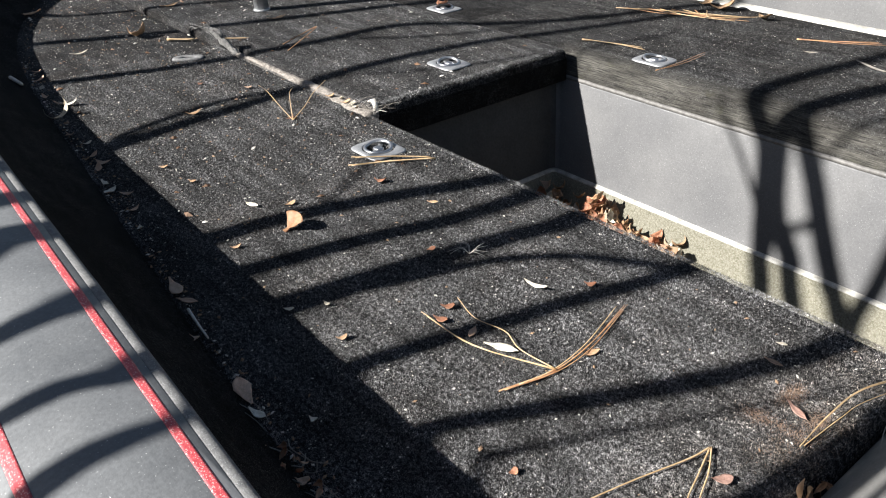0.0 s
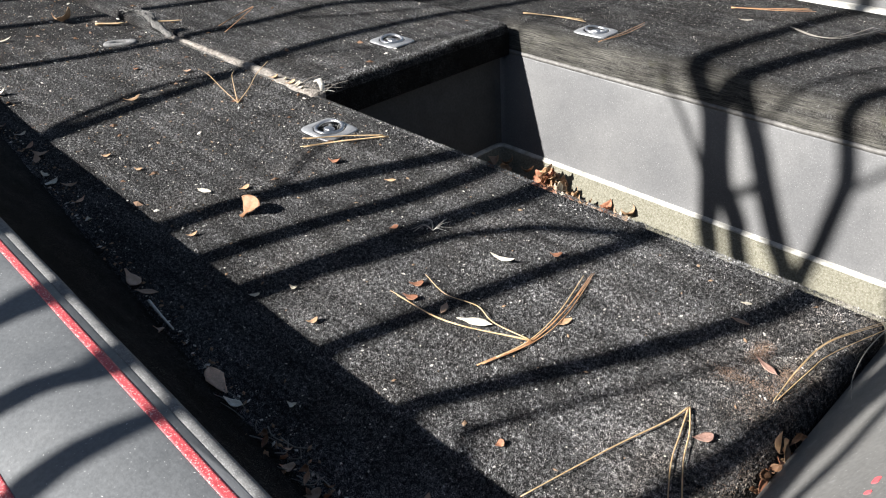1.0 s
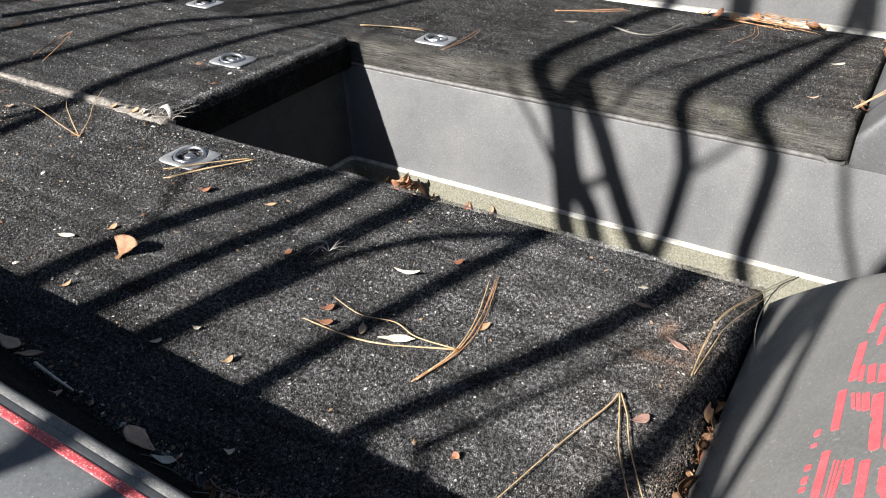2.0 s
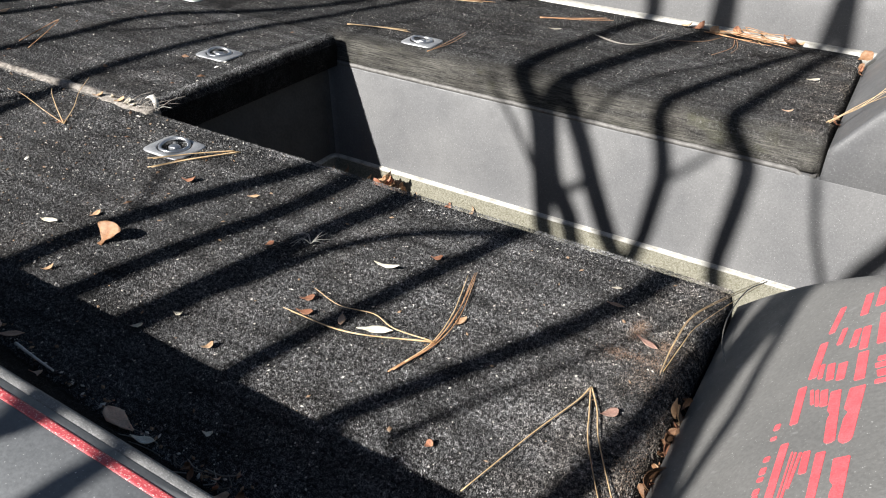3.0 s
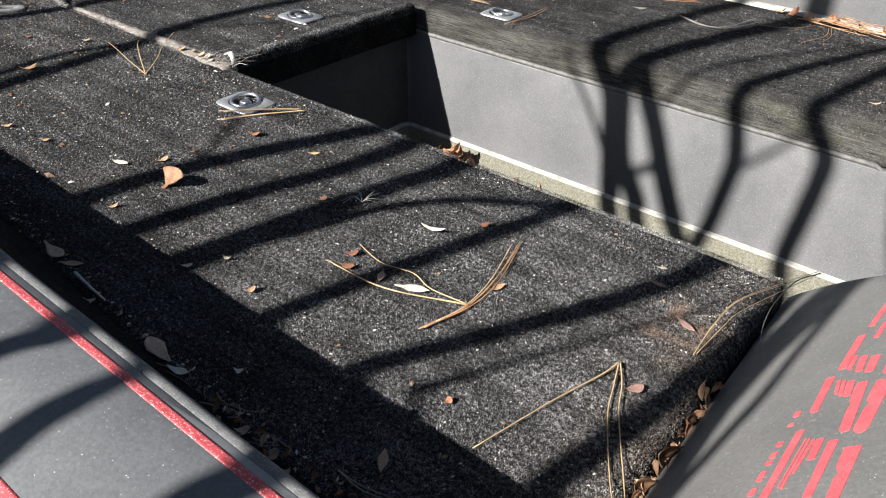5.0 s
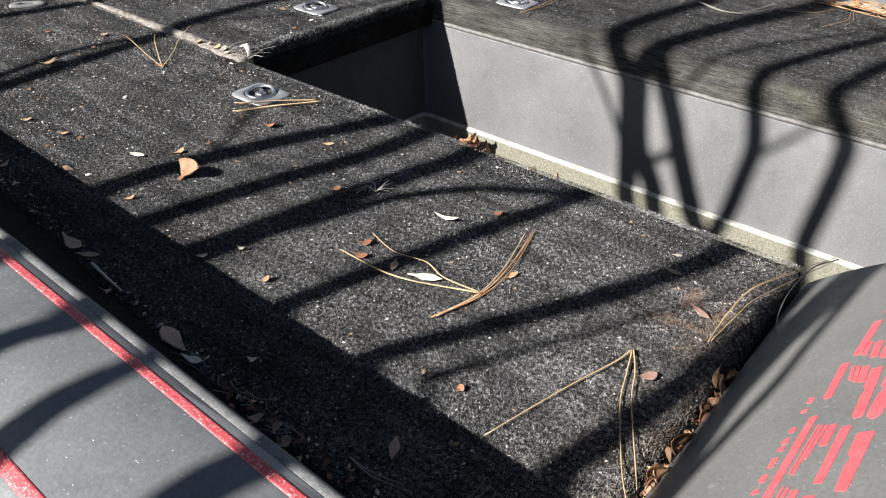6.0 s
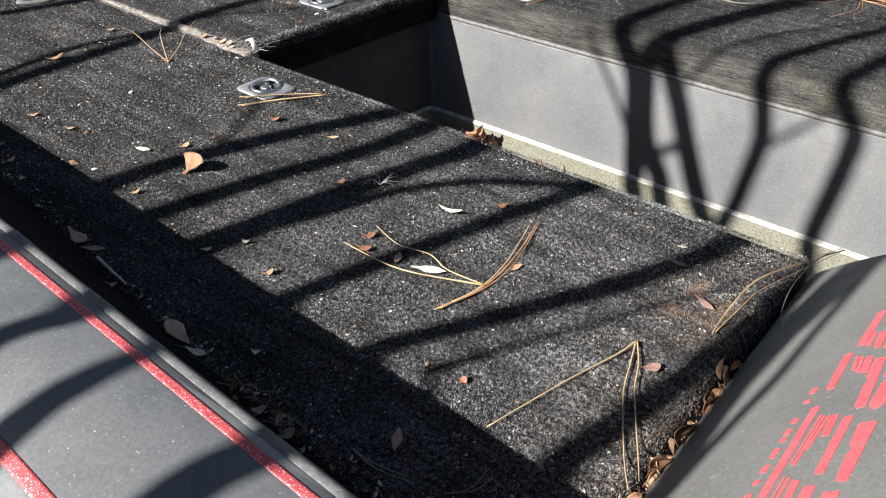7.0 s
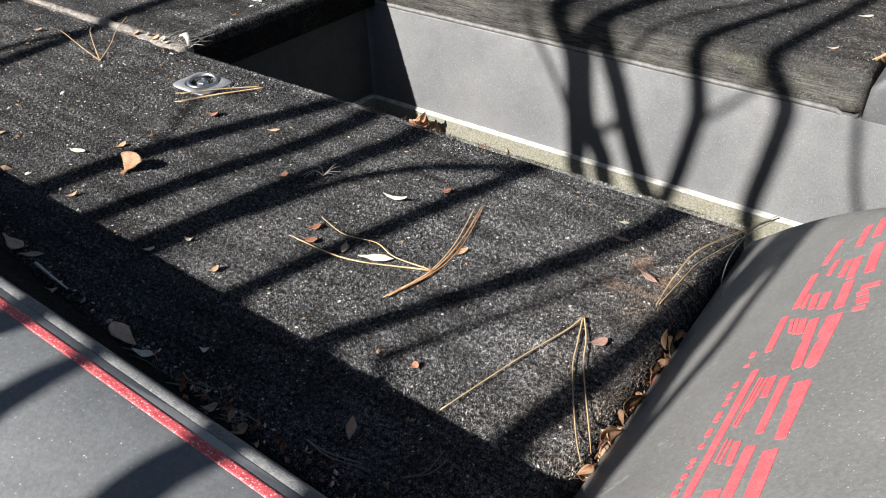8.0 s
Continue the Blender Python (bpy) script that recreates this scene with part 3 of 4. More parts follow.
# ---- flush latches ----
def latch(x, y, z, parent_label, turn=0.0, ring_turn=20.0):
    top = thing("flush_latch", "grey metal flush latch with pull ring", "latch", "hatch latches", at=(x, y, z), turn=(0, 0, turn))

    def outline(a, b, zz, n=48, bulge=3.0):
        pts = []
        for k in range(n):
            t = 2 * math.pi * k / n
            c, s = math.cos(t), math.sin(t)
            r = (abs(c) ** bulge + abs(s) ** bulge) ** (-1 / bulge)
            pts.append(Vector((a * r * c, b * r * s, zz)))
        return pts

    bez = [outline(0.0445, 0.0385, 0.0, 48, 6.5), outline(0.0445, 0.0385, 0.0018, 48, 6.5), outline(0.043, 0.037, 0.0030, 48, 6.0), outline(0.0325, 0.0318, 0.0050, 48, 2), outline(0.0308, 0.0302, 0.0043, 48, 2), outline(0.0300, 0.0296, -0.004, 48, 2)]
    linked("bezel", *loft(bez, caps=False), STEEL, top)
    cup = [outline(0.0303, 0.0298, 0.003, 40, 2), outline(0.029, 0.029, -0.001, 40, 2), outline(0.022, 0.022, -0.0016, 40, 2), outline(0.004, 0.004, -0.0018, 40, 2)]
    v, f = loft(cup, caps=False)
    f.append(tuple(range(len(v) - 40, len(v))))
    linked("cup", v, f, CUP, top)
    arc = [Vector((0.0248 * math.cos(t), 0.0248 * math.sin(t), 0.004 + 0.0045 * max(0.0, math.sin(t)))) for t in np.linspace(0, 2 * math.pi, 41)]
    pull = linked("pull_ring", *loft(tube(arc, 0.0034, 12), caps=False), CHROME, top, "bright metal pull ring")
    pull.matrix_basis = pose(0, 0, 0, 0, 0, ring_turn)
    hub = [outline(0.0105, 0.0085, -0.001, 24, 3), outline(0.0105, 0.0085, 0.004, 24, 3), outline(0.0085, 0.0065, 0.0056, 24, 3), outline(0.002, 0.0015, 0.0058, 24, 2)]
    v, f = loft(hub, caps=False)
    f.append(tuple(range(len(v) - 24, len(v))))
    linked("hub", v, f, CHROME, top)
    tongue = [[Vector((sx * w, yy, zz)) for sx, zz in ((-1, 0.001), (-1, 0.0042), (1, 0.0042), (1, 0.001))] for yy, w in ((-0.024, 0.007), (-0.012, 0.0055), (0.0, 0.005), (0.02, 0.004))]
    tg = linked("tongue", *loft(tongue), STEEL, top)
    tg.matrix_basis = pose(0, 0, 0, 0, 0, ring_turn + 15)
    return top


latch(-1.131, 0.868, 0.001, "", 0, 25)
latch(-1.425, 1.290, 0.006, "", 0, 70)
latch(-1.112, 1.670, 0.002, "", 2, 110)
latch(-1.850, 1.632, 0.003, "", 0, 40)
plate = thing("strap_plate", "small oblong grey plate with slot in the carpet", "plate", at=(-1.931, 0.858, 0.001), turn=(0, 0, 58))
lens_out = [[Vector((0.039 * math.copysign(abs(math.cos(t)) ** 0.6, math.cos(t)) * q, 0.019 * math.copysign(abs(math.sin(t)) ** 0.6, math.sin(t)) * q, zz)) for t in np.linspace(0, 2 * math.pi, 33)[:-1]] for q, zz in ((1, 0.0), (1, 0.003), (0.9, 0.005), (0.42, 0.005), (0.38, 0.001))]
linked("plate_body", *loft(lens_out, caps=False), TRIM, plate)
linked("slot", *loft([[Vector((0.0145 * math.cos(t), 0.0055 * math.sin(t), zz)) for t in np.linspace(0, 2 * math.pi, 17)[:-1]] for zz in (0.0005, 0.0015)]), DARK, plate)

# seat post far up the deck
post = thing("seat_post", "polished metal seat pedestal post", "post", at=(-2.235, 1.236, 0.004))
turn_ring = [2 * math.pi * k / 28 for k in range(28)]
linked("tube", *loft([[Vector((r * math.cos(t), r * math.sin(t), z)) for t in turn_ring] for r, z in ((0.0215, -0.002), (0.0215, 0.33), (0.019, 0.335))]), STEEL, post)
linked("collar", *loft([[Vector((r * math.cos(t), r * math.sin(t), z)) for t in turn_ring] for r, z in ((0.025, -0.003), (0.025, 0.003), (0.0235, 0.005), (0.0217, 0.005))]), STEEL, post)

# frayed edge strip in the seam, its end peeled up
rag = thing("edge_strip", "frayed tan carpet edge strip, peeled up at its end", "carpet strip", at=(-1.6, 0.975, -0.01))
sec = []
for k in range(220):
    x = -1.915 + 0.625 * k / 219
    grow = max(0.0, (x + 1.95) / 0.66)
    w = (0.0075 + 0.0135 * grow * grow) * (1 + 0.45 * noise.noise(Vector((x * 24, 0.3, 0))))
    c = 0.974 + 0.005 * noise.noise(Vector((x * 17, 4.3, 0))) - 0.008 * max(0, (x + 1.45) / 0.17)
    row = []
    for q in range(11):
        t = math.pi * q / 10
        rough = 0.0035 * noise.noise(Vector((x * 130, q * 0.8, 1.0))) + 0.002 * noise.noise(Vector((x * 300, q * 1.7, 5.0)))
        row.append(Vector((x, c - w * math.cos(t) * 1.1, -0.006 + (0.009 + 0.004 * grow + rough) * math.sin(t))))
    row += [Vector((x, c + w, -0.014)), Vector((x, c - w, -0.014))]
    sec.append(row)
under(linked("strip", *loft(sec), RAG, None), rag)
flap = []
bend = spline(((-1.885, 0.970, 0.000), (-1.905, 0.962, 0.014), (-1.922, 0.952, 0.034), (-1.938, 0.940, 0.054), (-1.956, 0.926, 0.062), (-1.968, 0.916, 0.058)), 6)
for k, q in enumerate(bend):
    t = k / (len(bend) - 1)
    w = 0.009 + 0.012 * t + 0.003 * noise.noise(Vector((k * 0.9, 1.5, 0)))
    u = Vector((0.62, 0.78, 0))
    row = []
    for d, h in ((-1, 0.1), (-0.7, 0.6), (-0.35, 0.9), (0, 1.0), (0.35, 0.85), (0.7, 0.6), (1, 0.1), (0.9, -0.6), (0.3, -0.4), (-0.3, -0.5), (-0.9, -0.6)):
        rough = 0.003 * noise.noise(Vector((k * 0.25, d * 4.4, 2.0))) + 0.002 * noise.noise(Vector((k * 1.3, d * 7, 3.0)))
        row.append(q + u * (w * d + rough) + Vector((0.003 * h, -0.002 * h, 0.003 * h + rough)))
    flap.append(row)
under(linked("peeled_end", *loft(flap), RAG_GREY, None, "grey peeled end"), rag)
for k in range(30):
    g = random.Random(500 + k)
    q = bend[int((0.35 + 0.65 * g.random()) * (len(bend) - 1))] + Vector((0.62, 0.78, 0)) * g.uniform(-0.018, 0.018)
    d = Vector((g.uniform(-0.022, 0.006), g.uniform(-0.02, 0.01), g.uniform(-0.004, 0.012)))
    under(linked("thread", *loft(tube(spline([q, q + d * 0.5 + Vector((0, 0, 0.003)), q + d], 4), 0.0011, 4)), RAG_GREY, None), rag)
tab = [[Vector((x, y, z)) + Vector((0.003 * q, 0.0065 * d, 0.004 * q)) for d, q in ((-1, 0), (-0.4, 0.8), (0.4, 1), (1, 0.2), (0.3, -0.8))] for x, y, z in ((-1.330, 0.990, 0.014), (-1.316, 0.989, 0.020), (-1.305, 0.987, 0.015), (-1.300, 0.985, 0.002), (-1.303, 0.984, -0.016))]
under(linked("torn_tab", *loft(tab), LINT, None, "pale torn tab"), rag)


# ---- bare trees beside the boat, whose stems shade it ----
def stem_at(x, y, away):
    """Where a stem stands, in the upright plane y = away, that shades the spot (x, y) of the deck."""
    h = (y - away) / 1.41
    return Vector((x - 0.63 * h, away, h))


def bare_tree(foot, away, limbs, label):
    tree = thing("tree", label, "tree", "bare trees beside the boat", at=(foot, away, -0.6))
    base = Vector((foot, away, -0.62))
    for k, (rad, spots) in enumerate(limbs):
        rad, rad_high, power = (*rad, 1.0)[:3] if isinstance(rad, tuple) else (rad, rad, 1.0)
        pts = [stem_at(x, y, away) for x, y in spots]
        if rad > 0.0125 and spots[0][1] < 0.5:
            pts.insert(0, pts[0] + (pts[0] - pts[1]).normalized() * 0.35)
        low = pts[0]
        pts = [base + Vector((0.02 * k - 0.03, 0.015 * (k % 3) - 0.015, 0)), base.lerp(low, 0.5) + Vector((0.04 * (k % 2), 0.02, 0.1)), *pts] if rad > 0.0125 else pts
        high = pts[-1] + (pts[-1] - pts[-2]).normalized() * (1.5 if rad > 0.0125 else 0.03)
        line = spline([*pts, high], 9)
        n = len(line)
        radii = [(rad + (rad_high - rad) * min(1.0, 1.5 * i / n) ** power) * (1.05 if i < n - 9 else 0.95 - 0.09 * (i - n + 9)) * (1 + 0.10 * noise.noise(Vector((i * 0.6, k * 3.7, foot)))) for i in range(n)]
        under(linked("limb" if k else "trunk", *loft(tube(line, radii, 9)), BARK, None), tree)
    return tree


bare_tree(-0.95, -0.95, (
    ((0.019, 0.0235, 0.5), ((-1.02, 0.36), (-1.022, 0.415), (-1.030, 0.465), (-1.021, 0.565), (-0.996, 0.668), (-0.955, 0.78), (-0.912, 0.88), (-0.888, 0.955), (-0.873, 1.04), (-0.866, 1.103), (-0.848, 1.205), (-0.816, 1.366), (-0.797, 1.475), (-0.806, 1.54), (-0.814, 1.605), (-0.820, 1.69), (-0.813, 1.80), (-0.777, 1.98), (-0.739, 2.164), (-0.69, 2.33))),
    ((0.021, 0.0225, 0.5), ((-0.745, 0.34), (-0.785, 0.395), (-0.797, 0.425), (-0.800, 0.468), (-0.784, 0.56), (-0.764, 0.651), (-0.742, 0.758), (-0.727, 0.831), (-0.704, 0.919), (-0.703, 1.03), (-0.709, 1.142), (-0.707, 1.289), (-0.702, 1.419), (-0.704, 1.491), (-0.708, 1.56), (-0.70, 1.63), (-0.668, 1.77), (-0.595, 2.01), (-0.51, 2.25))),
    ((0.016, 0.024, 0.8), ((-0.895, 0.36), (-0.905, 0.42), (-0.912, 0.462), (-0.890, 0.567), (-0.866, 0.665), (-0.836, 0.764), (-0.817, 0.855), (-0.809, 0.945), (-0.805, 1.04), (-0.796, 1.138), (-0.806, 1.20), (-0.810, 1.254), (-0.793, 1.373), (-0.772, 1.472), (-0.752, 1.55), (-0.722, 1.60), (-0.702, 1.65), (-0.675, 1.79), (-0.611, 2.015), (-0.533, 2.252), (-0.47, 2.42))),
    ((0.0165, 0.0195), ((-0.726, 0.83), (-0.697, 0.95), (-0.665, 1.045), (-0.622, 1.138), (-0.579, 1.243), (-0.538, 1.345), (-0.521, 1.403), (-0.505, 1.496), (-0.500, 1.554), (-0.485, 1.60), (-0.469, 1.664), (-0.424, 1.816), (-0.346, 2.041), (-0.271, 2.217), (-0.20, 2.38))),
    ((0.0128, 0.0205, 0.9), ((-0.612, 0.32), (-0.605, 0.376), (-0.609, 0.424), (-0.624, 0.463), (-0.610, 0.533), (-0.593, 0.6), (-0.569, 0.682), (-0.546, 0.767), (-0.518, 0.86), (-0.495, 0.948), (-0.481, 1.05), (-0.463, 1.128), (-0.438, 1.19), (-0.38, 1.33), (-0.331, 1.464), (-0.333, 1.53), (-0.338, 1.58), (-0.334, 1.625), (-0.324, 1.684), (-0.303, 1.81), (-0.275, 1.96), (-0.24, 2.15), (-0.18, 2.34))),
    (0.010, ((-0.800, 1.20), (-0.775, 1.235), (-0.74, 1.262), (-0.708, 1.31))),
    (0.012, ((-0.752, 0.59), (-0.721, 0.682), (-0.696, 0.751), (-0.658, 0.810), (-0.612, 0.861), (-0.53, 0.915))),
    (0.006, ((-0.90, 1.58), (-0.868, 1.407), (-0.856, 1.288), (-0.845, 1.18))),
    (0.006, ((-0.548, 1.31), (-0.525, 1.35), (-0.47, 1.41), (-0.417, 1.467), (-0.36, 1.53))),
    (0.007, ((-0.67, 1.49), (-0.598, 1.609), (-0.54, 1.779), (-0.453, 1.938), (-0.359, 2.111))),
), "bare grey multi-stemmed tree standing beside the boat")
bare_tree(-0.45, -0.90, (
    ((0.0112, 0.020, 1.1), ((-0.505, 0.28), (-0.491, 0.338), (-0.481, 0.396), (-0.470, 0.430), (-0.484, 0.464), (-0.454, 0.53), (-0.410, 0.613), (-0.363, 0.703), (-0.328, 0.775), (-0.294, 0.859), (-0.273, 0.929), (-0.245, 1.05), (-0.18, 1.19), (-0.08, 1.33))),
    (0.007, ((-0.256, 1.06), (-0.244, 1.18), (-0.231, 1.302), (-0.196, 1.474))),
    ((0.018, 0.017), ((-0.26, 0.28), (-0.247, 0.363), (-0.242, 0.411), (-0.238, 0.435), (-0.242, 0.462), (-0.23, 0.516), (-0.218, 0.577), (-0.204, 0.638), (-0.192, 0.714), (-0.178, 0.80), (-0.164, 0.90), (-0.135, 1.02))),
    ((0.013, 0.031, 1.4), ((-0.145, 0.42), (-0.147, 0.56), (-0.148, 0.674), (-0.138, 0.745), (-0.122, 0.82), (-0.093, 0.905), (-0.05, 1.01), (0.01, 1.15))),
    ((0.0150, 0.0050, 5.0), ((-0.41, 0.12), (-0.395, 0.26), (-0.391, 0.33), (-0.388, 0.375), (-0.386, 0.41), (-0.389, 0.445), (-0.412, 0.475), (-0.394, 0.52), (-0.370, 0.574), (-0.33, 0.65))),
    (0.008, ((-0.13, 0.50), (-0.10, 0.639), (-0.079, 0.727), (-0.068, 0.815), (-0.045, 0.95))),
), "bare grey young tree standing beside the boat")
bare_tree(-1.85, -1.00, (
    (0.018, ((-1.47, 0.36), (-1.491, 0.491), (-1.517, 0.664), (-1.532, 0.869), (-1.557, 1.129), (-1.527, 1.426), (-1.458, 1.645), (-1.383, 1.879), (-1.3, 2.15))),
    (0.019, ((-2.02, 0.40), (-1.975, 0.549), (-1.881, 0.861), (-1.82, 1.168), (-1.80, 1.418), (-1.70, 1.55), (-1.603, 1.661), (-1.477, 1.871), (-1.35, 2.2))),
    (0.020, ((-2.43, 0.45), (-2.347, 0.637), (-2.151, 1.075), (-1.987, 1.555), (-1.86, 1.95))),
    (0.010, ((-1.49, 0.48), (-1.546, 0.56), (-1.584, 0.78), (-1.535, 0.96))),
    (0.014, ((-2.75, 0.55), (-2.60, 0.80), (-2.45, 1.15), (-2.30, 1.5), (-2.2, 1.9))),
    (0.007, ((-1.80, 1.25), (-1.66, 1.40), (-1.56, 1.62), (-1.50, 1.9))),
    (0.006, ((-1.54, 1.05), (-1.40, 1.30), (-1.30, 1.62), (-1.22, 1.9))),
    (0.0055, ((-0.995, 0.63), (-1.03, 0.70), (-1.075, 0.79), (-1.11, 0.86))),
), "bare grey tree with thin limbs beside the boat")


# ---- fallen leaves and needles ----
def leaf_mesh(length, width, spoon=0.5, curl=0.3, fold=0.25, twist=0.2, seed=0):
    """A dry leaf along x: outline by spoon (0 lance-like, 1 widest near its tip), bent by curl, folded along its rib."""
    g = random.Random(seed)
    rows, cols = 19, 7
    verts, faces = [], []
    for i in range(rows):
        t = 0.5 - 0.5 * math.cos(math.pi * i / (rows - 1))
        u = t ** (1 + 1.1 * spoon)
        w = width * 0.5 * max(0.03, math.sin(math.pi * min(1, u * 0.985 + 0.006)) ** (0.5 if spoon > 0.8 else 0.75 if spoon > 0.4 else 0.95))
        w *= 1 + 0.10 * math.sin(9 * t + seed) + 0.05 * g.uniform(-1, 1)
        ang = curl * (t - 0.4) * 2.2
        x = length * t
        if abs(curl) > 0.02:
            rad = length / (curl * 2.2)
            x, z0 = rad * (math.sin(ang) - math.sin(-0.88 * curl)), rad * (1 - math.cos(ang))
        else:
            z0 = 0.0
        roll = twist * (t - 0.5) * 2
        for j in range(cols):
            s = j / (cols - 1) * 2 - 1
            y = w * s
            z = fold * abs(y) * (1.2 - 0.5 * abs(s)) + 0.03 * width * math.sin(17 * t + 5 * s + seed)
            verts.append(Vector((x - math.sin(ang) * z * 0.6, y * math.cos(roll) - z * math.sin(roll), z0 + z * math.cos(ang) + y * math.sin(roll))))
    low = min(v.z for v in verts)
    for v in verts:
        v.z -= low
        v.x -= length * 0.5
    for i in range(rows - 1):
        for j in range(cols - 1):
            k = i * cols + j
            faces.append((k, k + 1, k + cols + 1, k + cols))
    n = len(verts)
    verts += [v - Vector((0, 0, 0.0004)) for v in verts]
    faces += [tuple(n + k for k in reversed(f)) for f in faces]
    edge = list(range(cols)) + [i * cols + cols - 1 for i in range(1, rows)] + [(rows - 1) * cols + j for j in range(cols - 2, -1, -1)] + [i * cols for i in range(rows - 2, 0, -1)]
    faces += [(edge[i], edge[(i + 1) % len(edge)], n + edge[(i + 1) % len(edge)], n + edge[i]) for i in range(len(edge))]
    return verts, faces


def leaf(x, y, z, length, width, turn, mat, label, spoon=0.5, curl=0.3, fold=0.25, twist=0.2, tilt=(0, 0), group="leaves on the deck", name="oak_leaf"):
    ob = linked(name, *leaf_mesh(length, width, spoon, curl, fold, twist, int(abs(x * 997 + y * 131) * 10) % 1000), mat)
    ob.matrix_world = pose(x, y, z, tilt[0], tilt[1], turn)
    return tagged(ob, label, "leaf", group)


def needles(points, strands, mat, label, z=0.003, radius=0.0008, spread=0.004, lift=0.0, name="pine_needle"):
    """A bundle of dry needles lying along a line of plan points."""
    g = random.Random(int(abs(points[0][0] * 7919 + points[0][1] * 104729)))
    verts, faces = [], []
    for s in range(strands):
        pts = []
        n = len(points)
        for i, p in enumerate(points):
            t = i / (n - 1)
            zz = p[2] if len(p) > 2 else z + lift * math.sin(math.pi * t)
            k = spread * t * (s - (strands - 1) / 2)
            pts.append((p[0] + k + g.uniform(-1, 1) * spread * 0.4 * t, p[1] - 0.7 * k + g.uniform(-1, 1) * spread * 0.4 * t, zz + 0.0011 * s))
        if strands > 1 and s:
            cut = g.uniform(0.0, 0.12)
            pts[-1] = tuple(Vector(pts[-1]).lerp(Vector(pts[-2]), cut))
        line = spline(pts, 7)
        v, f = loft(tube(line, [radius * (1 - 0.45 * i / len(line)) for i in range(len(line))], 5))
        faces += [tuple(len(verts) + k for k in q) for q in f]
        verts += v
    return tagged(linked(name, verts, faces, mat), label, "needle", "dry pine needles")


BR, RU, PA, DU = "dry brown oak leaf lying on the carpet", "small rust-red leaf scrap on the carpet", "small pale cream leaf on the carpet", "dull leaf lying in the shaded gutter"
leaf(-0.973, 0.591, 0.009, 0.038, 0.044, 92, LEAF_TAN, "curled orange-brown oak leaf lying on the carpet", 2.0, 0.35, 0.3, 0.0, tilt=(0, -33))
leaf(-1.088, 0.580, 0.002, 0.030, 0.012, 15, LEAF_PALE, PA, 0.1, 0.2)
leaf(-1.048, 0.630, 0.002, 0.020, 0.010, 80, LEAF_BROWN, "small tan leaf scrap on the carpet", 0.3, 0.6)
leaf(-0.756, 0.513, 0.002, 0.020, 0.006, 5, LEAF_PALE, "small curled pale husk on the carpet", 0.1, 1.0)
leaf(-0.646, 0.628, 0.002, 0.022, 0.012, 30, LEAF_RUST, RU, 0.6, 0.6)
leaf(-0.630, 0.602, 0.002, 0.026, 0.012, 10, LEAF_RUST, RU, 0.4, 0.5)
leaf(-0.582, 0.614, 0.002, 0.026, 0.010, -60, LEAF_DULL, "small grey-brown leaf on the carpet", 0.2, 0.2)
leaf(-0.535, 0.618, 0.003, 0.046, 0.014, 24, LEAF_PALE, "long pale cream leaf lying under needles", 0.1, 0.1)
leaf(-0.456, 0.692, 0.002, 0.024, 0.010, 75, LEAF_BROWN, "small tan leaf beside the needles", 0.2, 0.2)
leaf(-0.603, 0.748, 0.003, 0.042, 0.009, 6, LEAF_PALE, "slender pale curled leaf on the carpet", 0.1, 0.5, 0.2)
leaf(-0.556, 0.806, 0.002, 0.020, 0.012, 20, LEAF_RUST, RU, 0.6, 0.8)
leaf(-0.237, 0.633, 0.002, 0.022, 0.014, 40, LEAF_PINK, "small pinkish-brown leaf scrap on the carpet", 0.6, 0.5)
leaf(-0.242, 0.779, 0.002, 0.036, 0.009, -28, LEAF_PINK, "narrow pinkish-brown leaf among rusty dirt", 0.1, 0.2)
leaf(-0.304, 0.837, 0.002, 0.024, 0.007, 0, LEAF_DULL, "thin grey leaf on the carpet", 0.1, 0.1)
leaf(-0.316, 0.876, 0.002, 0.014, 0.005, 20, LEAF_PALE, PA, 0.1, 0.1)
leaf(-0.379, 0.488, 0.002, 0.012, 0.009, 70, LEAF_RUST, RU, 0.5, 0.9)
leaf(-0.681, 0.486, 0.002, 0.018, 0.009, 50, LEAF_BROWN, "small tan leaf scrap on the carpet", 0.5, 0.9)
leaf(-0.777, 0.707, 0.002, 0.014, 0.010, 70, LEAF_RUST, RU, 0.5, 0.5)
leaf(-1.015, 0.790, 0.002, 0.030, 0.014, 20, LEAF_RUST, RU, 0.4, 0.9)
leaf(-0.894, 0.805, 0.002, 0.020, 0.008, 30, LEAF_BROWN, "small tan leaf scrap on the carpet", 0.3, 0.3)
leaf(-1.333, 0.535, 0.002, 0.020, 0.010, 40, LEAF_BROWN, "small tan leaf scrap on the carpet", 0.3, 0.7)
leaf(-1.241, 0.547, 0.002, 0.020, 0.009, 20, LEAF_BROWN, "small tan leaf scrap on the carpet", 0.3, 0.5)
leaf(-0.977, 0.495, 0.002, 0.020, 0.007, 60, LEAF_BROWN, "small tan leaf scrap on the carpet", 0.3, 0.9)
leaf(-1.551, 0.698, 0.002, 0.040, 0.016, 60, LEAF_BROWN, BR, 0.5, 0.8)
leaf(-2.205, 0.845, 0.006, 0.090, 0.040, 30, LEAF_BROWN, "large curled brown leaf on the carpet", 0.3, 1.5, 0.5, 0.7, tilt=(-20, 0))
leaf(-2.105, 1.212, 0.006, 0.055, 0.020, 60, LEAF_BROWN, BR, 0.4, 0.4)
leaf(-1.735, 0.500, 0.002, 0.105, 0.014, 100, LEAF_PALE, "pale curled strip of leaf in the gutter", 0.2, 1.9, 0.4, 0.5)
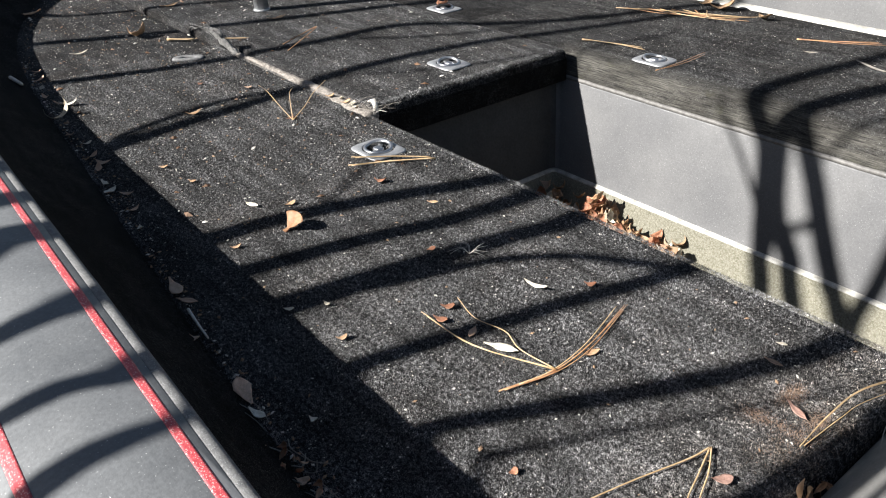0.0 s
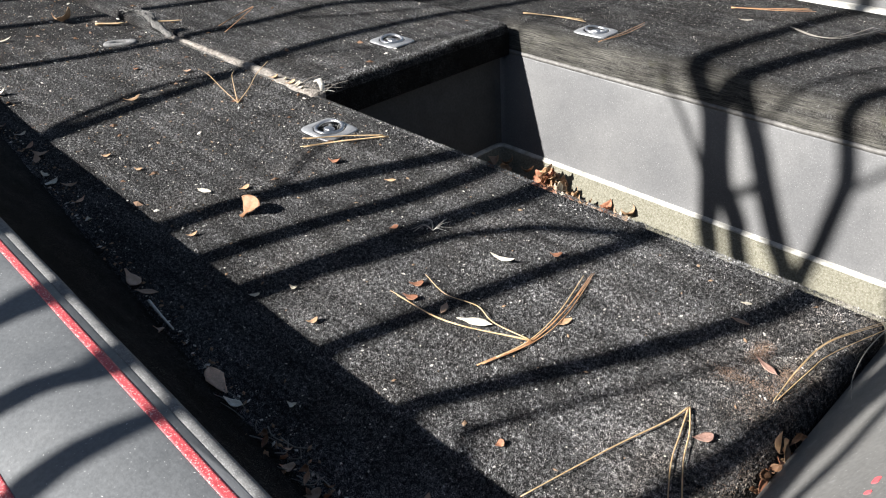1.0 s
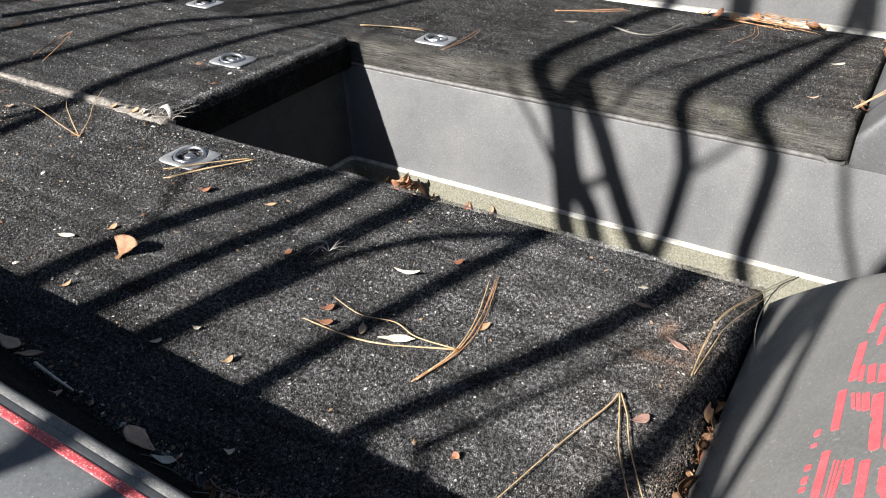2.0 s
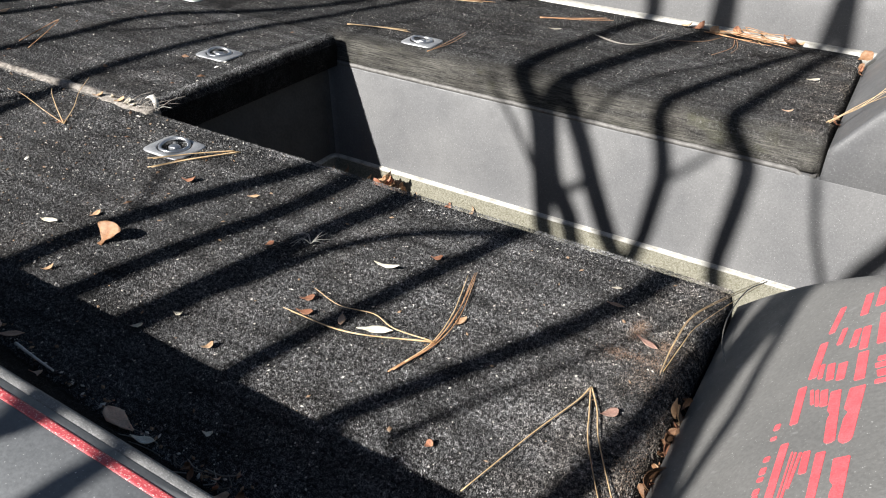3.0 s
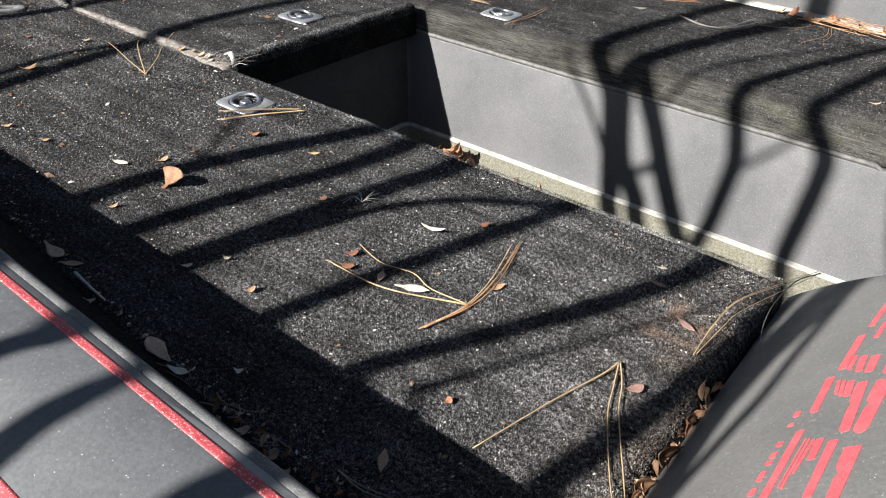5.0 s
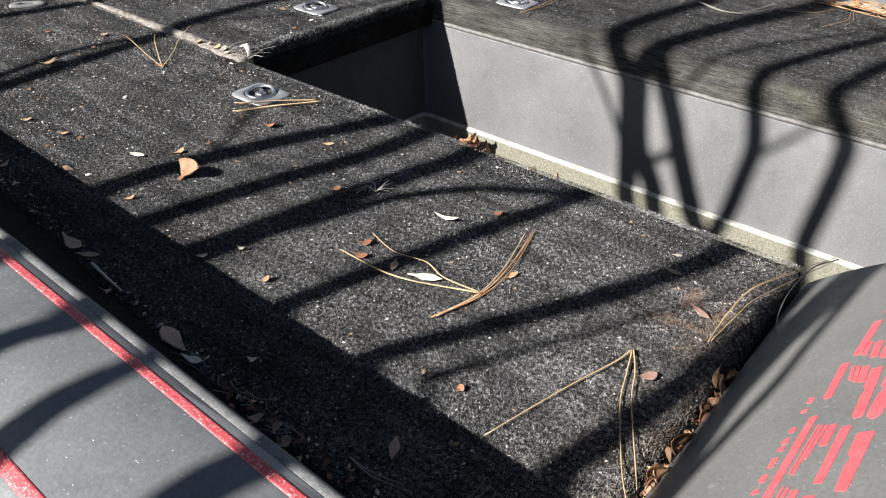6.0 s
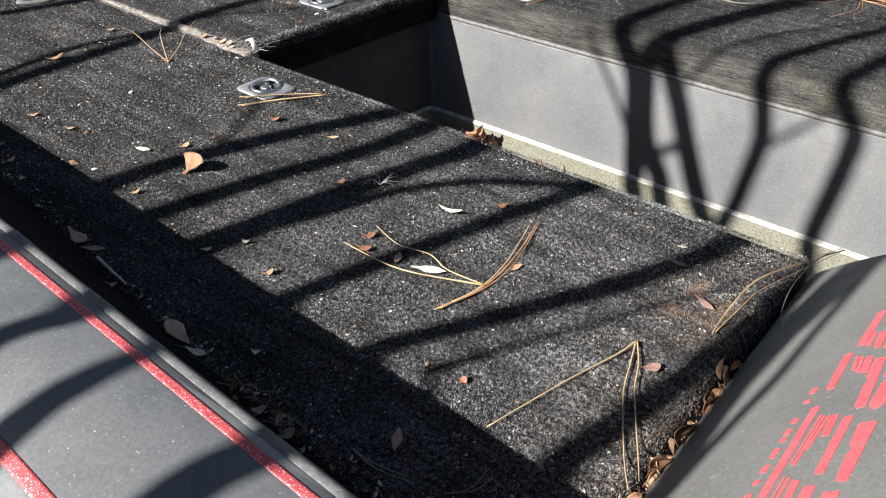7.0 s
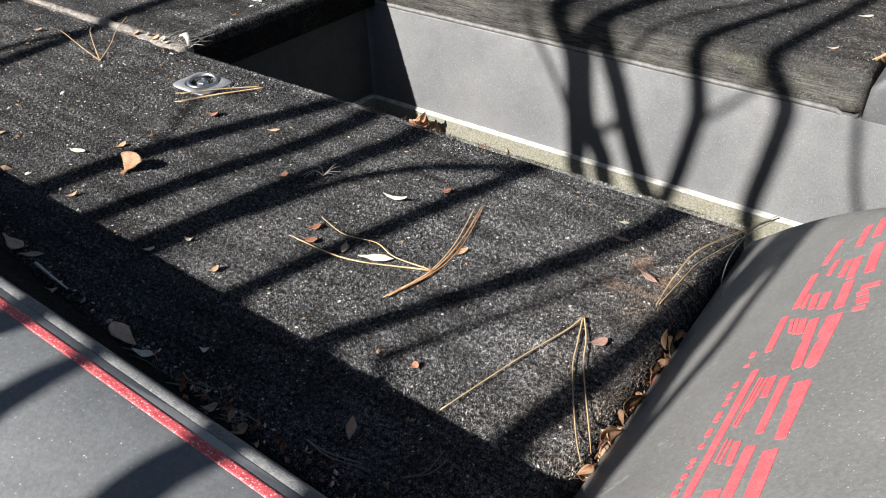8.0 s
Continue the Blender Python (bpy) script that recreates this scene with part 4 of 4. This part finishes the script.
leaf(-1.790, 0.520, 0.004, 0.050, 0.014, 50, LEAF_PALE, "pale narrow leaf in the gutter", 0.2, 0.9, 0.4, 0.5)
leaf(-2.482, 1.051, 0.006, 0.06, 0.022, 70, LEAF_BROWN, BR, 0.4, 0.4)
leaf(-2.702, 0.700, 0.003, 0.09, 0.04, 40, LEAF_BROWN, BR, 0.5, 0.5)
leaf(-1.870, 1.640, 0.012, 0.07, 0.035, -20, LEAF_RUST, "rust-brown leaf lying over a latch", 0.5, 0.6)
leaf(-2.171, 0.668, 0.003, 0.05, 0.010, 70, LEAF_PALE, PA, 0.1, 0.5)
leaf(-1.385, 0.83, 0.003, 0.018, 0.010, 70, LEAF_RUST, RU, 0.4, 0.5)
leaf(-1.62, 0.86, 0.003, 0.020, 0.013, 30, LEAF_DULL, "small grey-brown leaf on the carpet", 0.4, 0.5)
leaf(-1.72, 0.79, 0.003, 0.020, 0.013, 10, LEAF_RUST, RU, 0.4, 0.5)
for k, (x, t) in enumerate(((-1.335, 10), (-1.375, 60), (-1.40, -30), (-1.43, 40), (-1.355, 100))):
    leaf(x, 0.958 + 0.004 * (k % 3), 0.006, 0.026, 0.012, t, LEAF_BROWN if k % 2 else LEAF_PALE, "small brown leaf caught in the frayed seam", 0.5, 0.9, 0.6, group="leaves caught in the seam")
# gutter
leaf(-0.666, 0.343, 0.004, 0.050, 0.019, 171, LEAF_DULL, DU, 0.85, 0.25, 0.15)
leaf(-0.931, 0.377, 0.004, 0.056, 0.017, -8, LEAF_DULL, DU, 0.85, 0.25, 0.15)
leaf(-0.890, 0.376, 0.003, 0.036, 0.010, 30, LEAF_DULL, DU, 0.1, 0.2)
leaf(-0.624, 0.336, 0.004, 0.032, 0.010, 10, LEAF_PALE, "pale narrow leaf in the shaded gutter", 0.1, 0.4)
leaf(-0.376, 0.381, 0.003, 0.030, 0.010, 122, LEAF_DULL, DU, 0.2, 0.2)
leaf(-0.576, 0.378, 0.003, 0.016, 0.008, 10, LEAF_PALE, "pale husk in the shaded gutter", 0.3, 0.9)
leaf(-1.424, 0.458, 0.003, 0.045, 0.020, 20, LEAF_DULL, DU, 0.4, 0.6)
leaf(-1.298, 0.424, 0.003, 0.038, 0.016, -50, LEAF_PALE, "pale narrow leaf in the shaded gutter", 0.3, 0.4)
leaf(-0.505, 0.322, 0.004, 0.020, 0.012, 30, LEAF_DULL, DU, 0.4, 0.8)
leaf(-0.46, 0.318, 0.004, 0.020, 0.014, 60, LEAF_DULL, DU, 0.4, 0.8)
leaf(-0.78, 0.468, 0.003, 0.016, 0.008, 40, LEAF_PALE, "pale husk in the shaded gutter", 0.3, 0.5)
leaf(-0.80, 0.345, 0.004, 0.022, 0.012, 10, LEAF_DULL, DU, 0.4, 0.8)
for k in range(18):
    x = -0.57 + 0.0115 * k
    leaf(x, 0.314 + 0.008 * ((k * 5) % 3) - 0.010 * (x + 0.4), 0.006 + 0.002 * (k % 3), 0.011 + 0.004 * (k % 3), 0.006 + 0.002 * (k % 2), 61 * k, LEAF_DARK if k % 4 else LEAF_DULL, "small curled brown leaf in the gutter litter", 0.4, 1.1, 0.6, 0.6, tilt=(25, -15), group="leaves in the gutter")
for k in range(16):
    x = -2.15 + 0.068 * k
    leaf(x, near_base(x) + 0.018 + 0.006 * ((k * 7) % 4), 0.004, 0.022 + 0.006 * (k % 3), 0.009 + 0.002 * (k % 2), 47 * k, LEAF_PALE if k % 3 == 0 else LEAF_DULL, "small dry leaf in the shaded gutter", 0.3, 0.8, 0.4, 0.4, group="leaves in the gutter")
fitting = thing("oval_fitting", "small pale oval fitting on the carpeted side", "fitting", at=(-1.985, 0.462, 0.020), turn=(-48, 0, 4))
linked("oval_ring", *loft(tube([Vector((0.017 * math.cos(t), 0.012 * math.sin(t), 0.004)) for t in np.linspace(0, 2 * math.pi, 25)], 0.0042, 8), caps=False), LINT, fitting)
# far deck
leaf(-0.233, 1.965, 0.004, 0.032, 0.012, 25, LEAF_PALE, "small tan leaf on the far deck", 0.3, 0.3)
leaf(-0.240, 1.650, -0.004, 0.034, 0.011, -18, LEAF_PALE, "small pale leaf near the worn edge", 0.2, 0.3)
leaf(-0.245, 1.720, 0.003, 0.024, 0.008, 10, LEAF_DULL, "small brown leaf on the far deck", 0.2, 0.6)
leaf(-0.887, 1.979, 0.004, 0.034, 0.010, 10, LEAF_PALE, "small pale leaf on the far deck", 0.1, 0.3)
leaf(-1.262, 2.186, 0.006, 0.090, 0.050, 20, LEAF_BROWN, "large tan leaf against the far rim", 0.6, 1.0, 0.5)
leaf(-1.126, 2.170, 0.006, 0.066, 0.034, -30, LEAF_BROWN, "pale curled leaf against the far rim", 0.6, 0.8, 0.5)
leaf(-1.335, 2.205, 0.006, 0.050, 0.030, 70, LEAF_BROWN, "brown leaf against the far rim", 0.6, 0.9, 0.5)
for k, (x, y) in enumerate(((-0.60, 2.225), (-0.565, 2.228), (-0.53, 2.222), (-0.47, 2.232), (-0.40, 2.230), (-0.345, 2.228), (-0.315, 2.235), (-0.325, 2.218))):
    leaf(x, y, 0.005 + 0.004 * (k % 2), 0.045, 0.022, 37 * k, LEAF_RUST if k % 2 else LEAF_BROWN, "dry brown leaf against the far rim", 0.5, 1.1, 0.5, tilt=(15 * (k % 3), -20 * (k % 2)), group="leaves against the far rim")

leaf(-0.146, 2.165, 0.022, 0.042, 0.032, 40, LEAF_TAN, "round yellowish leaf lodged in the deck's corner", 0.5, 0.6, 0.4, tilt=(20, -20))
for k, (x, y) in enumerate(((-0.150, 2.15), (-0.148, 2.125), (-0.150, 2.095), (-0.152, 1.708), (-0.151, 1.732))):
    leaf(x, y, 0.002, 0.026, 0.012, 60 + 40 * k, LEAF_RUST if k % 2 else LEAF_DARK, "rust-brown leaf scrap caught beside the cowl", 0.4, 1.0, 0.7, 0.6, tilt=(30, -20), group="leaf scraps beside the cowl")

# needles by the middle of the deck
needles(((-0.460, 0.634), (-0.559, 0.594), (-0.654, 0.591)), 2, NEEDLE, "pale dry pine needle pair on the carpet", 0.005, 0.0008, 0.0035)
needles(((-0.460, 0.634), (-0.515, 0.630), (-0.552, 0.642), (-0.60, 0.634), (-0.651, 0.648)), 1, NEEDLE, "thin curved dry pine needle on the carpet", 0.006, 0.0008)
for a, b, c, d, mat in (((-0.477, 0.560), (-0.461, 0.634), (-0.466, 0.70), (-0.493, 0.799), NEEDLE_RED), ((-0.474, 0.566), (-0.457, 0.634), (-0.461, 0.70), (-0.486, 0.790), NEEDLE_RED), ((-0.470, 0.585), (-0.463, 0.634), (-0.472, 0.70), (-0.499, 0.788), NEEDLE), ((-0.466, 0.600), (-0.459, 0.636), (-0.469, 0.71), (-0.490, 0.802), NEEDLE_RED)):
    needles((a, b, c, d), 1, mat, "rust-brown pine needle of a loose bundle", 0.004, 0.0009)
needles(((-0.270, 0.661, 0.004), (-0.275, 0.63), (-0.294, 0.558), (-0.319, 0.449)), 1, NEEDLE, "long straight dry pine needle on the carpet", 0.004, 0.0012)
needles(((-0.270, 0.661, 0.004), (-0.256, 0.62), (-0.239, 0.575), (-0.198, 0.502), (-0.178, 0.47)), 1, NEEDLE, "long dry pine needle on the carpet", 0.004, 0.0010)
needles(((-0.269, 0.662, 0.004), (-0.250, 0.628), (-0.232, 0.585), (-0.186, 0.508), (-0.172, 0.485)), 1, NEEDLE, "long dry pine needle on the carpet", 0.005, 0.0010)
needles(((-0.211, 0.730, 0.003), (-0.212, 0.79, 0.010), (-0.207, 0.855, 0.012), (-0.175, 0.925, 0.014), (-0.142, 0.960, 0.03)), 2, NEEDLE, "dry pine needles bridging the deck corner", 0.004, 0.0007, 0.004)
needles(((-0.209, 0.735, 0.003), (-0.204, 0.80, 0.006), (-0.198, 0.84, 0.008), (-0.170, 0.92, 0.012), (-0.145, 0.957, 0.028)), 1, NEEDLE, "dry pine needle at the deck corner", 0.004, 0.0007)
needles(((-0.142, 0.959, 0.03), (-0.160, 0.92, 0.030), (-0.168, 0.86, 0.022), (-0.160, 0.80, 0.022), (-0.146, 0.755, 0.030)), 1, NEEDLE_GREY, "grey curved needle hanging over the gutter", 0.02, 0.0009)
# tuft beside the seam
needles(((-1.370, 0.827, 0.004), (-1.44, 0.838, 0.012), (-1.515, 0.852, 0.022), (-1.590, 0.870, 0.012)), 1, NEEDLE, "three-needle pine tuft on the carpet", 0.008, 0.0009)
needles(((-1.370, 0.827, 0.004), (-1.415, 0.850, 0.016), (-1.450, 0.870, 0.030), (-1.500, 0.905, 0.020)), 1, NEEDLE, "three-needle pine tuft on the carpet", 0.01, 0.0009)
needles(((-1.370, 0.827, 0.004), (-1.40, 0.875, 0.014), (-1.445, 0.925, 0.020), (-1.49, 0.985, 0.022)), 1, NEEDLE, "three-needle pine tuft on the carpet", 0.01, 0.0009)
needles(((-1.022, 0.917), (-1.070, 0.847), (-1.104, 0.782)), 2, NEEDLE, "dry pine needles lying against the latch", 0.004, 0.0012, 0.008)
needles(((-1.029, 0.911), (-1.081, 0.860), (-1.126, 0.804)), 2, NEEDLE, "dry pine needles lying against the latch", 0.006, 0.0011, 0.005)
# farther needles
needles(((-1.342, 1.671), (-1.26, 1.70), (-1.180, 1.714)), 3, NEEDLE, "dry pine needles on the far deck", 0.006, 0.0011, 0.012)
needles(((-1.055, 1.60), (-1.05, 1.69), (-1.051, 1.792)), 2, NEEDLE_RED, "rust pine needles beside the latch", 0.006, 0.0010, 0.018)
needles(((-0.964, 2.051), (-0.88, 2.10), (-0.789, 2.157)), 3, NEEDLE_RED, "rust pine needles on the far deck", 0.006, 0.0010, 0.017)
needles(((-0.779, 1.989), (-0.70, 1.955), (-0.65, 1.99), (-0.617, 2.101)), 2, NEEDLE_GREY, "curved grey pine needles on the far deck", 0.006, 0.0010, 0.018)
for k in range(9):
    g = random.Random(k)
    needles(((-1.494 + 0.03 * k, 1.989 + 0.012 * k), (-1.36 + 0.02 * k, 2.04 + g.uniform(-0.02, 0.03)), (-1.20 + 0.012 * k, 2.10 + g.uniform(-0.04, 0.04))), 1, NEEDLE_RED if k % 2 else NEEDLE, "rust pine needle in a loose heap", 0.006 + 0.002 * k, 0.0011)
for k in range(20):
    g = random.Random(40 + k)
    needles(((-0.55 + 0.006 * k, 2.210 + g.uniform(-0.02, 0.01)), (-0.44, 2.205 + g.uniform(-0.03, 0.025)), (-0.33 + g.uniform(-0.06, 0.03), 2.205 + g.uniform(-0.05, 0.02))), 1, NEEDLE_RED if k % 5 else NEEDLE, "rust pine needle heaped against the far rim", 0.006 + 0.0013 * k, 0.0010)
for a, b, c in (((-0.458, 2.185), (-0.440, 2.114), (-0.442, 2.052)), ((-0.462, 2.18), (-0.452, 2.10), (-0.479, 2.008)), ((-0.495, 2.18), (-0.53, 2.11), (-0.60, 2.07))):
    needles((a, b, c), 1, NEEDLE_RED, "loose pine needle on the far deck", 0.005, 0.0009)
for k in range(4):
    needles(((-0.160 - 0.002 * k, 1.686 + 0.005 * (k % 3), 0.008), (-0.122 + 0.004 * k, 1.695 + 0.006 * k, 0.044 + 0.006 * (k % 2)), (-0.070, 1.675 + 0.022 * k, 0.092 + 0.006 * (k % 2))), 1, NEEDLE, "dry pine needle leaning on the cowl", 0.01, 0.0008)
needles(((-2.12, 0.885), (-2.067, 0.941)), 3, NEEDLE, "short tan needles on the carpet", 0.006, 0.003, 0.006)
needles(((-2.013, 0.988), (-1.963, 1.046)), 2, NEEDLE, "short tan needles on the carpet", 0.010, 0.002, 0.006)
needles(((-1.86, 1.09, 0.006), (-1.83, 1.13, 0.03), (-1.80, 1.16, 0.05), (-1.79, 1.11, 0.03), (-1.80, 1.07, 0.006)), 1, NEEDLE_RED, "looped rust needle on the hatch lid", 0.01, 0.0016)
needles(((-0.867, 0.367), (-0.83, 0.362), (-0.789, 0.358)), 1, LINT, "pale stick in the shaded gutter", 0.005, 0.0022, name="twig")
needles(((-0.40, 0.345), (-0.37, 0.342), (-0.335, 0.35)), 2, NEEDLE_GREY, "grey needles in the shaded gutter", 0.004, 0.0009, 0.01)
needles(((-0.30, 0.36), (-0.285, 0.38), (-0.28, 0.41)), 2, NEEDLE_GREY, "grey needles in the shaded gutter", 0.004, 0.0009, 0.01)
for k in range(14):
    g = random.Random(80 + k)
    x = -0.62 + 0.013 * k
    y = near_base(x) + g.uniform(0.0, 0.025)
    a = g.uniform(0, 6.28)
    needles(((x, y), (x + 0.02 * math.cos(a), y + 0.010 * math.sin(a)), (x + 0.045 * math.cos(a + 0.5), y + 0.016 * math.sin(a + 0.4) + 0.004)), 1, NEEDLE_GREY, "grey twig in the gutter litter", 0.004 + 0.001 * (k % 4), 0.0008, name="twig")

# curled leaves heaped on the well floor and in the gutter by the cowl
seeds = []
for k, mat in enumerate((LEAF_BROWN, LEAF_RUST, LEAF_BROWN, LEAF_DULL, LEAF_PALE)):
    seeds.append(leaf(-1.24 + 0.022 * k, 1.455 + 0.008 * (k % 3), -0.350, 0.050 + 0.006 * (k % 3), 0.026 + 0.003 * (k % 2), 60 * k, mat, "curled dry oak leaf heaped on the well floor", 0.6, 1.2 + 0.3 * (k % 3), 0.7, 0.6, tilt=(20, -15), group="leaves on the well floor"))
g = random.Random(5)
for k in range(92):
    t = g.random() ** 0.8 if k < 70 else g.gauss(0.42, 0.04)
    x, y = -1.245 + 0.42 * t, 1.492 - 0.055 * g.random() - 0.01 * t
    ob = copy_thing(seeds[g.choice((0, 1, 0, 2, 1, 3, 4))], pose(x, y, -0.358 + (0.055 if x < -1.10 else 0.020 + 0.075 * math.exp(-((x + 1.07) / 0.03) ** 2)) * g.random(), g.uniform(-50, 50), g.uniform(-50, 50), g.uniform(0, 360)))
seeds = []
for k, mat in enumerate((LEAF_DARK, LEAF_TAN, LEAF_RUST, LEAF_BROWN)):
    seeds.append(leaf(-0.172, 0.53 + 0.05 * k, -0.012, 0.026 + 0.004 * k, 0.010 + 0.003 * (k % 2), 70 + 20 * k, mat, "curled brown leaf wedged in the gutter by the cowl", 0.3 + 0.2 * k, 0.9 - 0.2 * k, 0.9, 0.9, tilt=(40, -15), group="leaves wedged by the cowl"))
for k in range(46):
    y = 0.47 + 0.24 * k / 45 + g.uniform(-0.01, 0.01)
    size = g.uniform(0.4, 0.8)
    copy_thing(seeds[g.choice((0, 1, 0, 2, 3))], pose(-0.172 + g.uniform(-0.004, 0.004), y, -0.022 + 0.014 * g.random(), g.uniform(-10, 80), g.uniform(-50, 50), g.uniform(0, 180)) @ Matrix.Diagonal((size, size, size, 1)))
leaf(-0.177, 0.664, 0.008, 0.042, 0.0065, 250, LEAF_BROWN, "upright curled leaf in the gutter by the cowl", 0.4, 1.0, 0.6, tilt=(10, -62), group="leaves wedged by the cowl")
leaf(-0.170, 0.700, 0.000, 0.026, 0.006, 60, LEAF_DARK, "upright curled leaf in the gutter by the cowl", 0.4, 1.0, 0.6, tilt=(30, -50), group="leaves wedged by the cowl")
leaf(-0.175, 0.640, 0.000, 0.026, 0.014, 100, LEAF_DARK, "rolled brown leaf wedged by the cowl", 0.3, 2.2, 0.9, 0.5, tilt=(50, -20), group="leaves wedged by the cowl")
leaf(-0.176, 0.575, 0.000, 0.046, 0.016, 95, LEAF_TAN, "large rolled orange-brown leaf wedged by the cowl", 0.5, 1.3, 1.0, 0.9, tilt=(70, -12), group="leaves wedged by the cowl")
leaf(-0.176, 0.525, -0.006, 0.036, 0.014, 80, LEAF_TAN, "curled orange-brown leaf wedged by the cowl", 0.4, 1.1, 1.0, 0.8, tilt=(60, 10), group="leaves wedged by the cowl")


# ---- crumbs, lint and fringe ----
def crumbs(name, label, count, place, mat, size, seed):
    """Scattered flat bits too small to pick apart."""
    g = random.Random(seed)
    verts, faces = [], []
    for _ in range(count):
        spot = place(g)
        if spot is None:
            continue
        x, y, z = spot
        a, r = g.uniform(0, 6.28), size * g.uniform(0.4, 1.3) ** 2
        q = g.uniform(0.25, 0.8)
        k = len(verts)
        u, v = Vector((math.cos(a), math.sin(a), g.uniform(-0.3, 0.3))) * r, Vector((-math.sin(a), math.cos(a), g.uniform(-0.3, 0.3))) * r * q
        p = Vector((x, y, z))
        verts += [p - u, p + v, p + u, p - v, p + Vector((0, 0, r * 0.45))]
        faces += [(k, k + 1, k + 4), (k + 1, k + 2, k + 4), (k + 2, k + 3, k + 4), (k + 3, k, k + 4), (k + 3, k + 2, k + 1, k)]
    return tagged(linked(name, verts, faces, mat, smooth=False), label, "debris", kind="stuff")


def near_spot(g):
    x, y = g.uniform(-2.9, -0.19), g.uniform(0.3, 0.955)
    return (x, y, near_height(x, y) + 0.0012) if y > near_base(x) + 0.005 else None


def bow_spot(g):
    x, y = g.uniform(-2.9, -1.0), g.uniform(0.4, 0.955)
    return (x, y, near_height(x, y) + 0.0012) if y > near_base(x) + 0.02 else None


def lid_spot(g):
    x, y = g.uniform(-2.9, -1.33), g.uniform(1.0, 1.57)
    return x, y, lid_height(x, y) + 0.0012


def far_spot(g):
    x, y = g.uniform(-1.7, -0.16), g.uniform(1.67, 2.22)
    return x, y, far_height(x, y) + 0.0012


def gutter_spot(g):
    x = g.uniform(-2.2, -0.25)
    y = near_base(x) + 0.010 + abs(g.gauss(0, 0.012))
    return x, y, near_height(x, y) + 0.003


def rust_spot(g):
    cx, cy, sx, sy = g.choice(((-0.259, 0.802, 0.006, 0.012), (-0.259, 0.802, 0.006, 0.012), (-0.218, 0.782, 0.006, 0.012), (-0.267, 0.742, 0.010, 0.008), (-0.235, 0.745, 0.020, 0.005), (-0.225, 0.735, 0.012, 0.030)))
    x, y = g.gauss(cx, sx), g.gauss(cy, sy)
    return (x, y, near_height(x, y) + 0.001) if x < -0.185 else None


def end_spot(g):
    x, y = -0.182 - abs(g.gauss(0, 0.018)), g.uniform(0.42, 0.80)
    return x, y, near_height(x, y) + 0.001


crumbs("lint", "pale lint and pollen crumbs on the carpet", 2600, near_spot, LINT, 0.0015, 1)
crumbs("lint", "pale crumbs on the hatch lid", 900, lid_spot, LINT, 0.0017, 2)
crumbs("lint", "pale crumbs on the far deck", 380, far_spot, LINT, 0.0015, 3)
crumbs("leaf_crumbs", "brown leaf crumbs on the carpet", 420, near_spot, CRUMB, 0.0026, 4)
crumbs("leaf_crumbs", "pale and brown litter along the gutter", 260, gutter_spot, CRUMB, 0.0028, 5)
crumbs("lint", "pale litter along the gutter", 150, gutter_spot, LINT, 0.0026, 6)
crumbs("lint", "fine pale dust specks on the carpet", 5000, near_spot, LINT, 0.0009, 9)
crumbs("lint", "fine pale dust specks on the far deck", 3000, far_spot, LINT, 0.0009, 10)
crumbs("leaf_crumbs", "tan leaf crumbs towards the bow", 700, bow_spot, CRUMB, 0.0022, 14)
crumbs("lint", "pale specks towards the bow", 1400, bow_spot, LINT, 0.0015, 15)
crumbs("leaf_crumbs", "torn tan leaf scraps towards the bow", 130, bow_spot, LEAF_TAN, 0.0065, 16)
crumbs("leaf_crumbs", "pale husks and chips towards the bow", 170, bow_spot, LINT, 0.0042, 17)
crumbs("leaf_crumbs", "pale husks and chips on the hatch lid", 90, lid_spot, LINT, 0.0040, 18)
crumbs("leaf_crumbs", "torn scraps on the hatch lid", 40, lid_spot, LEAF_TAN, 0.0065, 19)
crumbs("leaf_crumbs", "pale chips in the shaded gutter", 60, gutter_spot, LINT, 0.0032, 20)
crumbs("rust_dirt", "rusty dirt rubbed into the carpet", 6000, rust_spot, STAIN, 0.00045, 7)
crumbs("rust_dirt", "brown dust along the board's end", 2600, end_spot, STAIN, 0.00045, 8)

under(pile("fringe", None, 9000, (-1.336, -1.3125), (0.99, 1.58), lid_height, 21, PILE, 2.0), hatch_lid)
under(pile("fringe", None, 3000, (-1.30, -0.18), (0.950, 0.962), near_height, 22, PILE, 0.8), near_deck)
under(pile("fringe", None, 4000, (-0.20, -0.177), (0.36, 0.96), near_height, 23, PILE, 1.1), near_deck)
for k in range(34):
    g = random.Random(200 + k)
    a = Vector((-1.31 + g.uniform(-0.05, 0.03), 0.964 + g.uniform(-0.010, 0.012), 0.0))
    d = Vector((g.uniform(-0.01, 0.06), g.uniform(-0.02, 0.045), g.uniform(0.004, 0.03)))
    line = spline([a, a + d * 0.5 + Vector((0, 0, 0.006)), a + d], 5)
    under(linked("thread", *loft(tube(line, 0.00022 + 0.00022 * g.random(), 4)), LINT if k % 4 == 0 else RAG, None), rag)
# dead grass sprig on the deck
for k in range(9):
    g = random.Random(300 + k)
    a = g.uniform(0, 6.28)
    needles(((-0.728, 0.738, 0.003), (-0.728 + 0.012 * math.cos(a), 0.738 + 0.012 * math.sin(a), 0.012), (-0.728 + 0.03 * math.cos(a + 0.4), 0.738 + 0.03 * math.sin(a + 0.4), 0.010)), 1, LINT, "grey dead sprig on the carpet", 0.004, 0.0004, name="sprig")
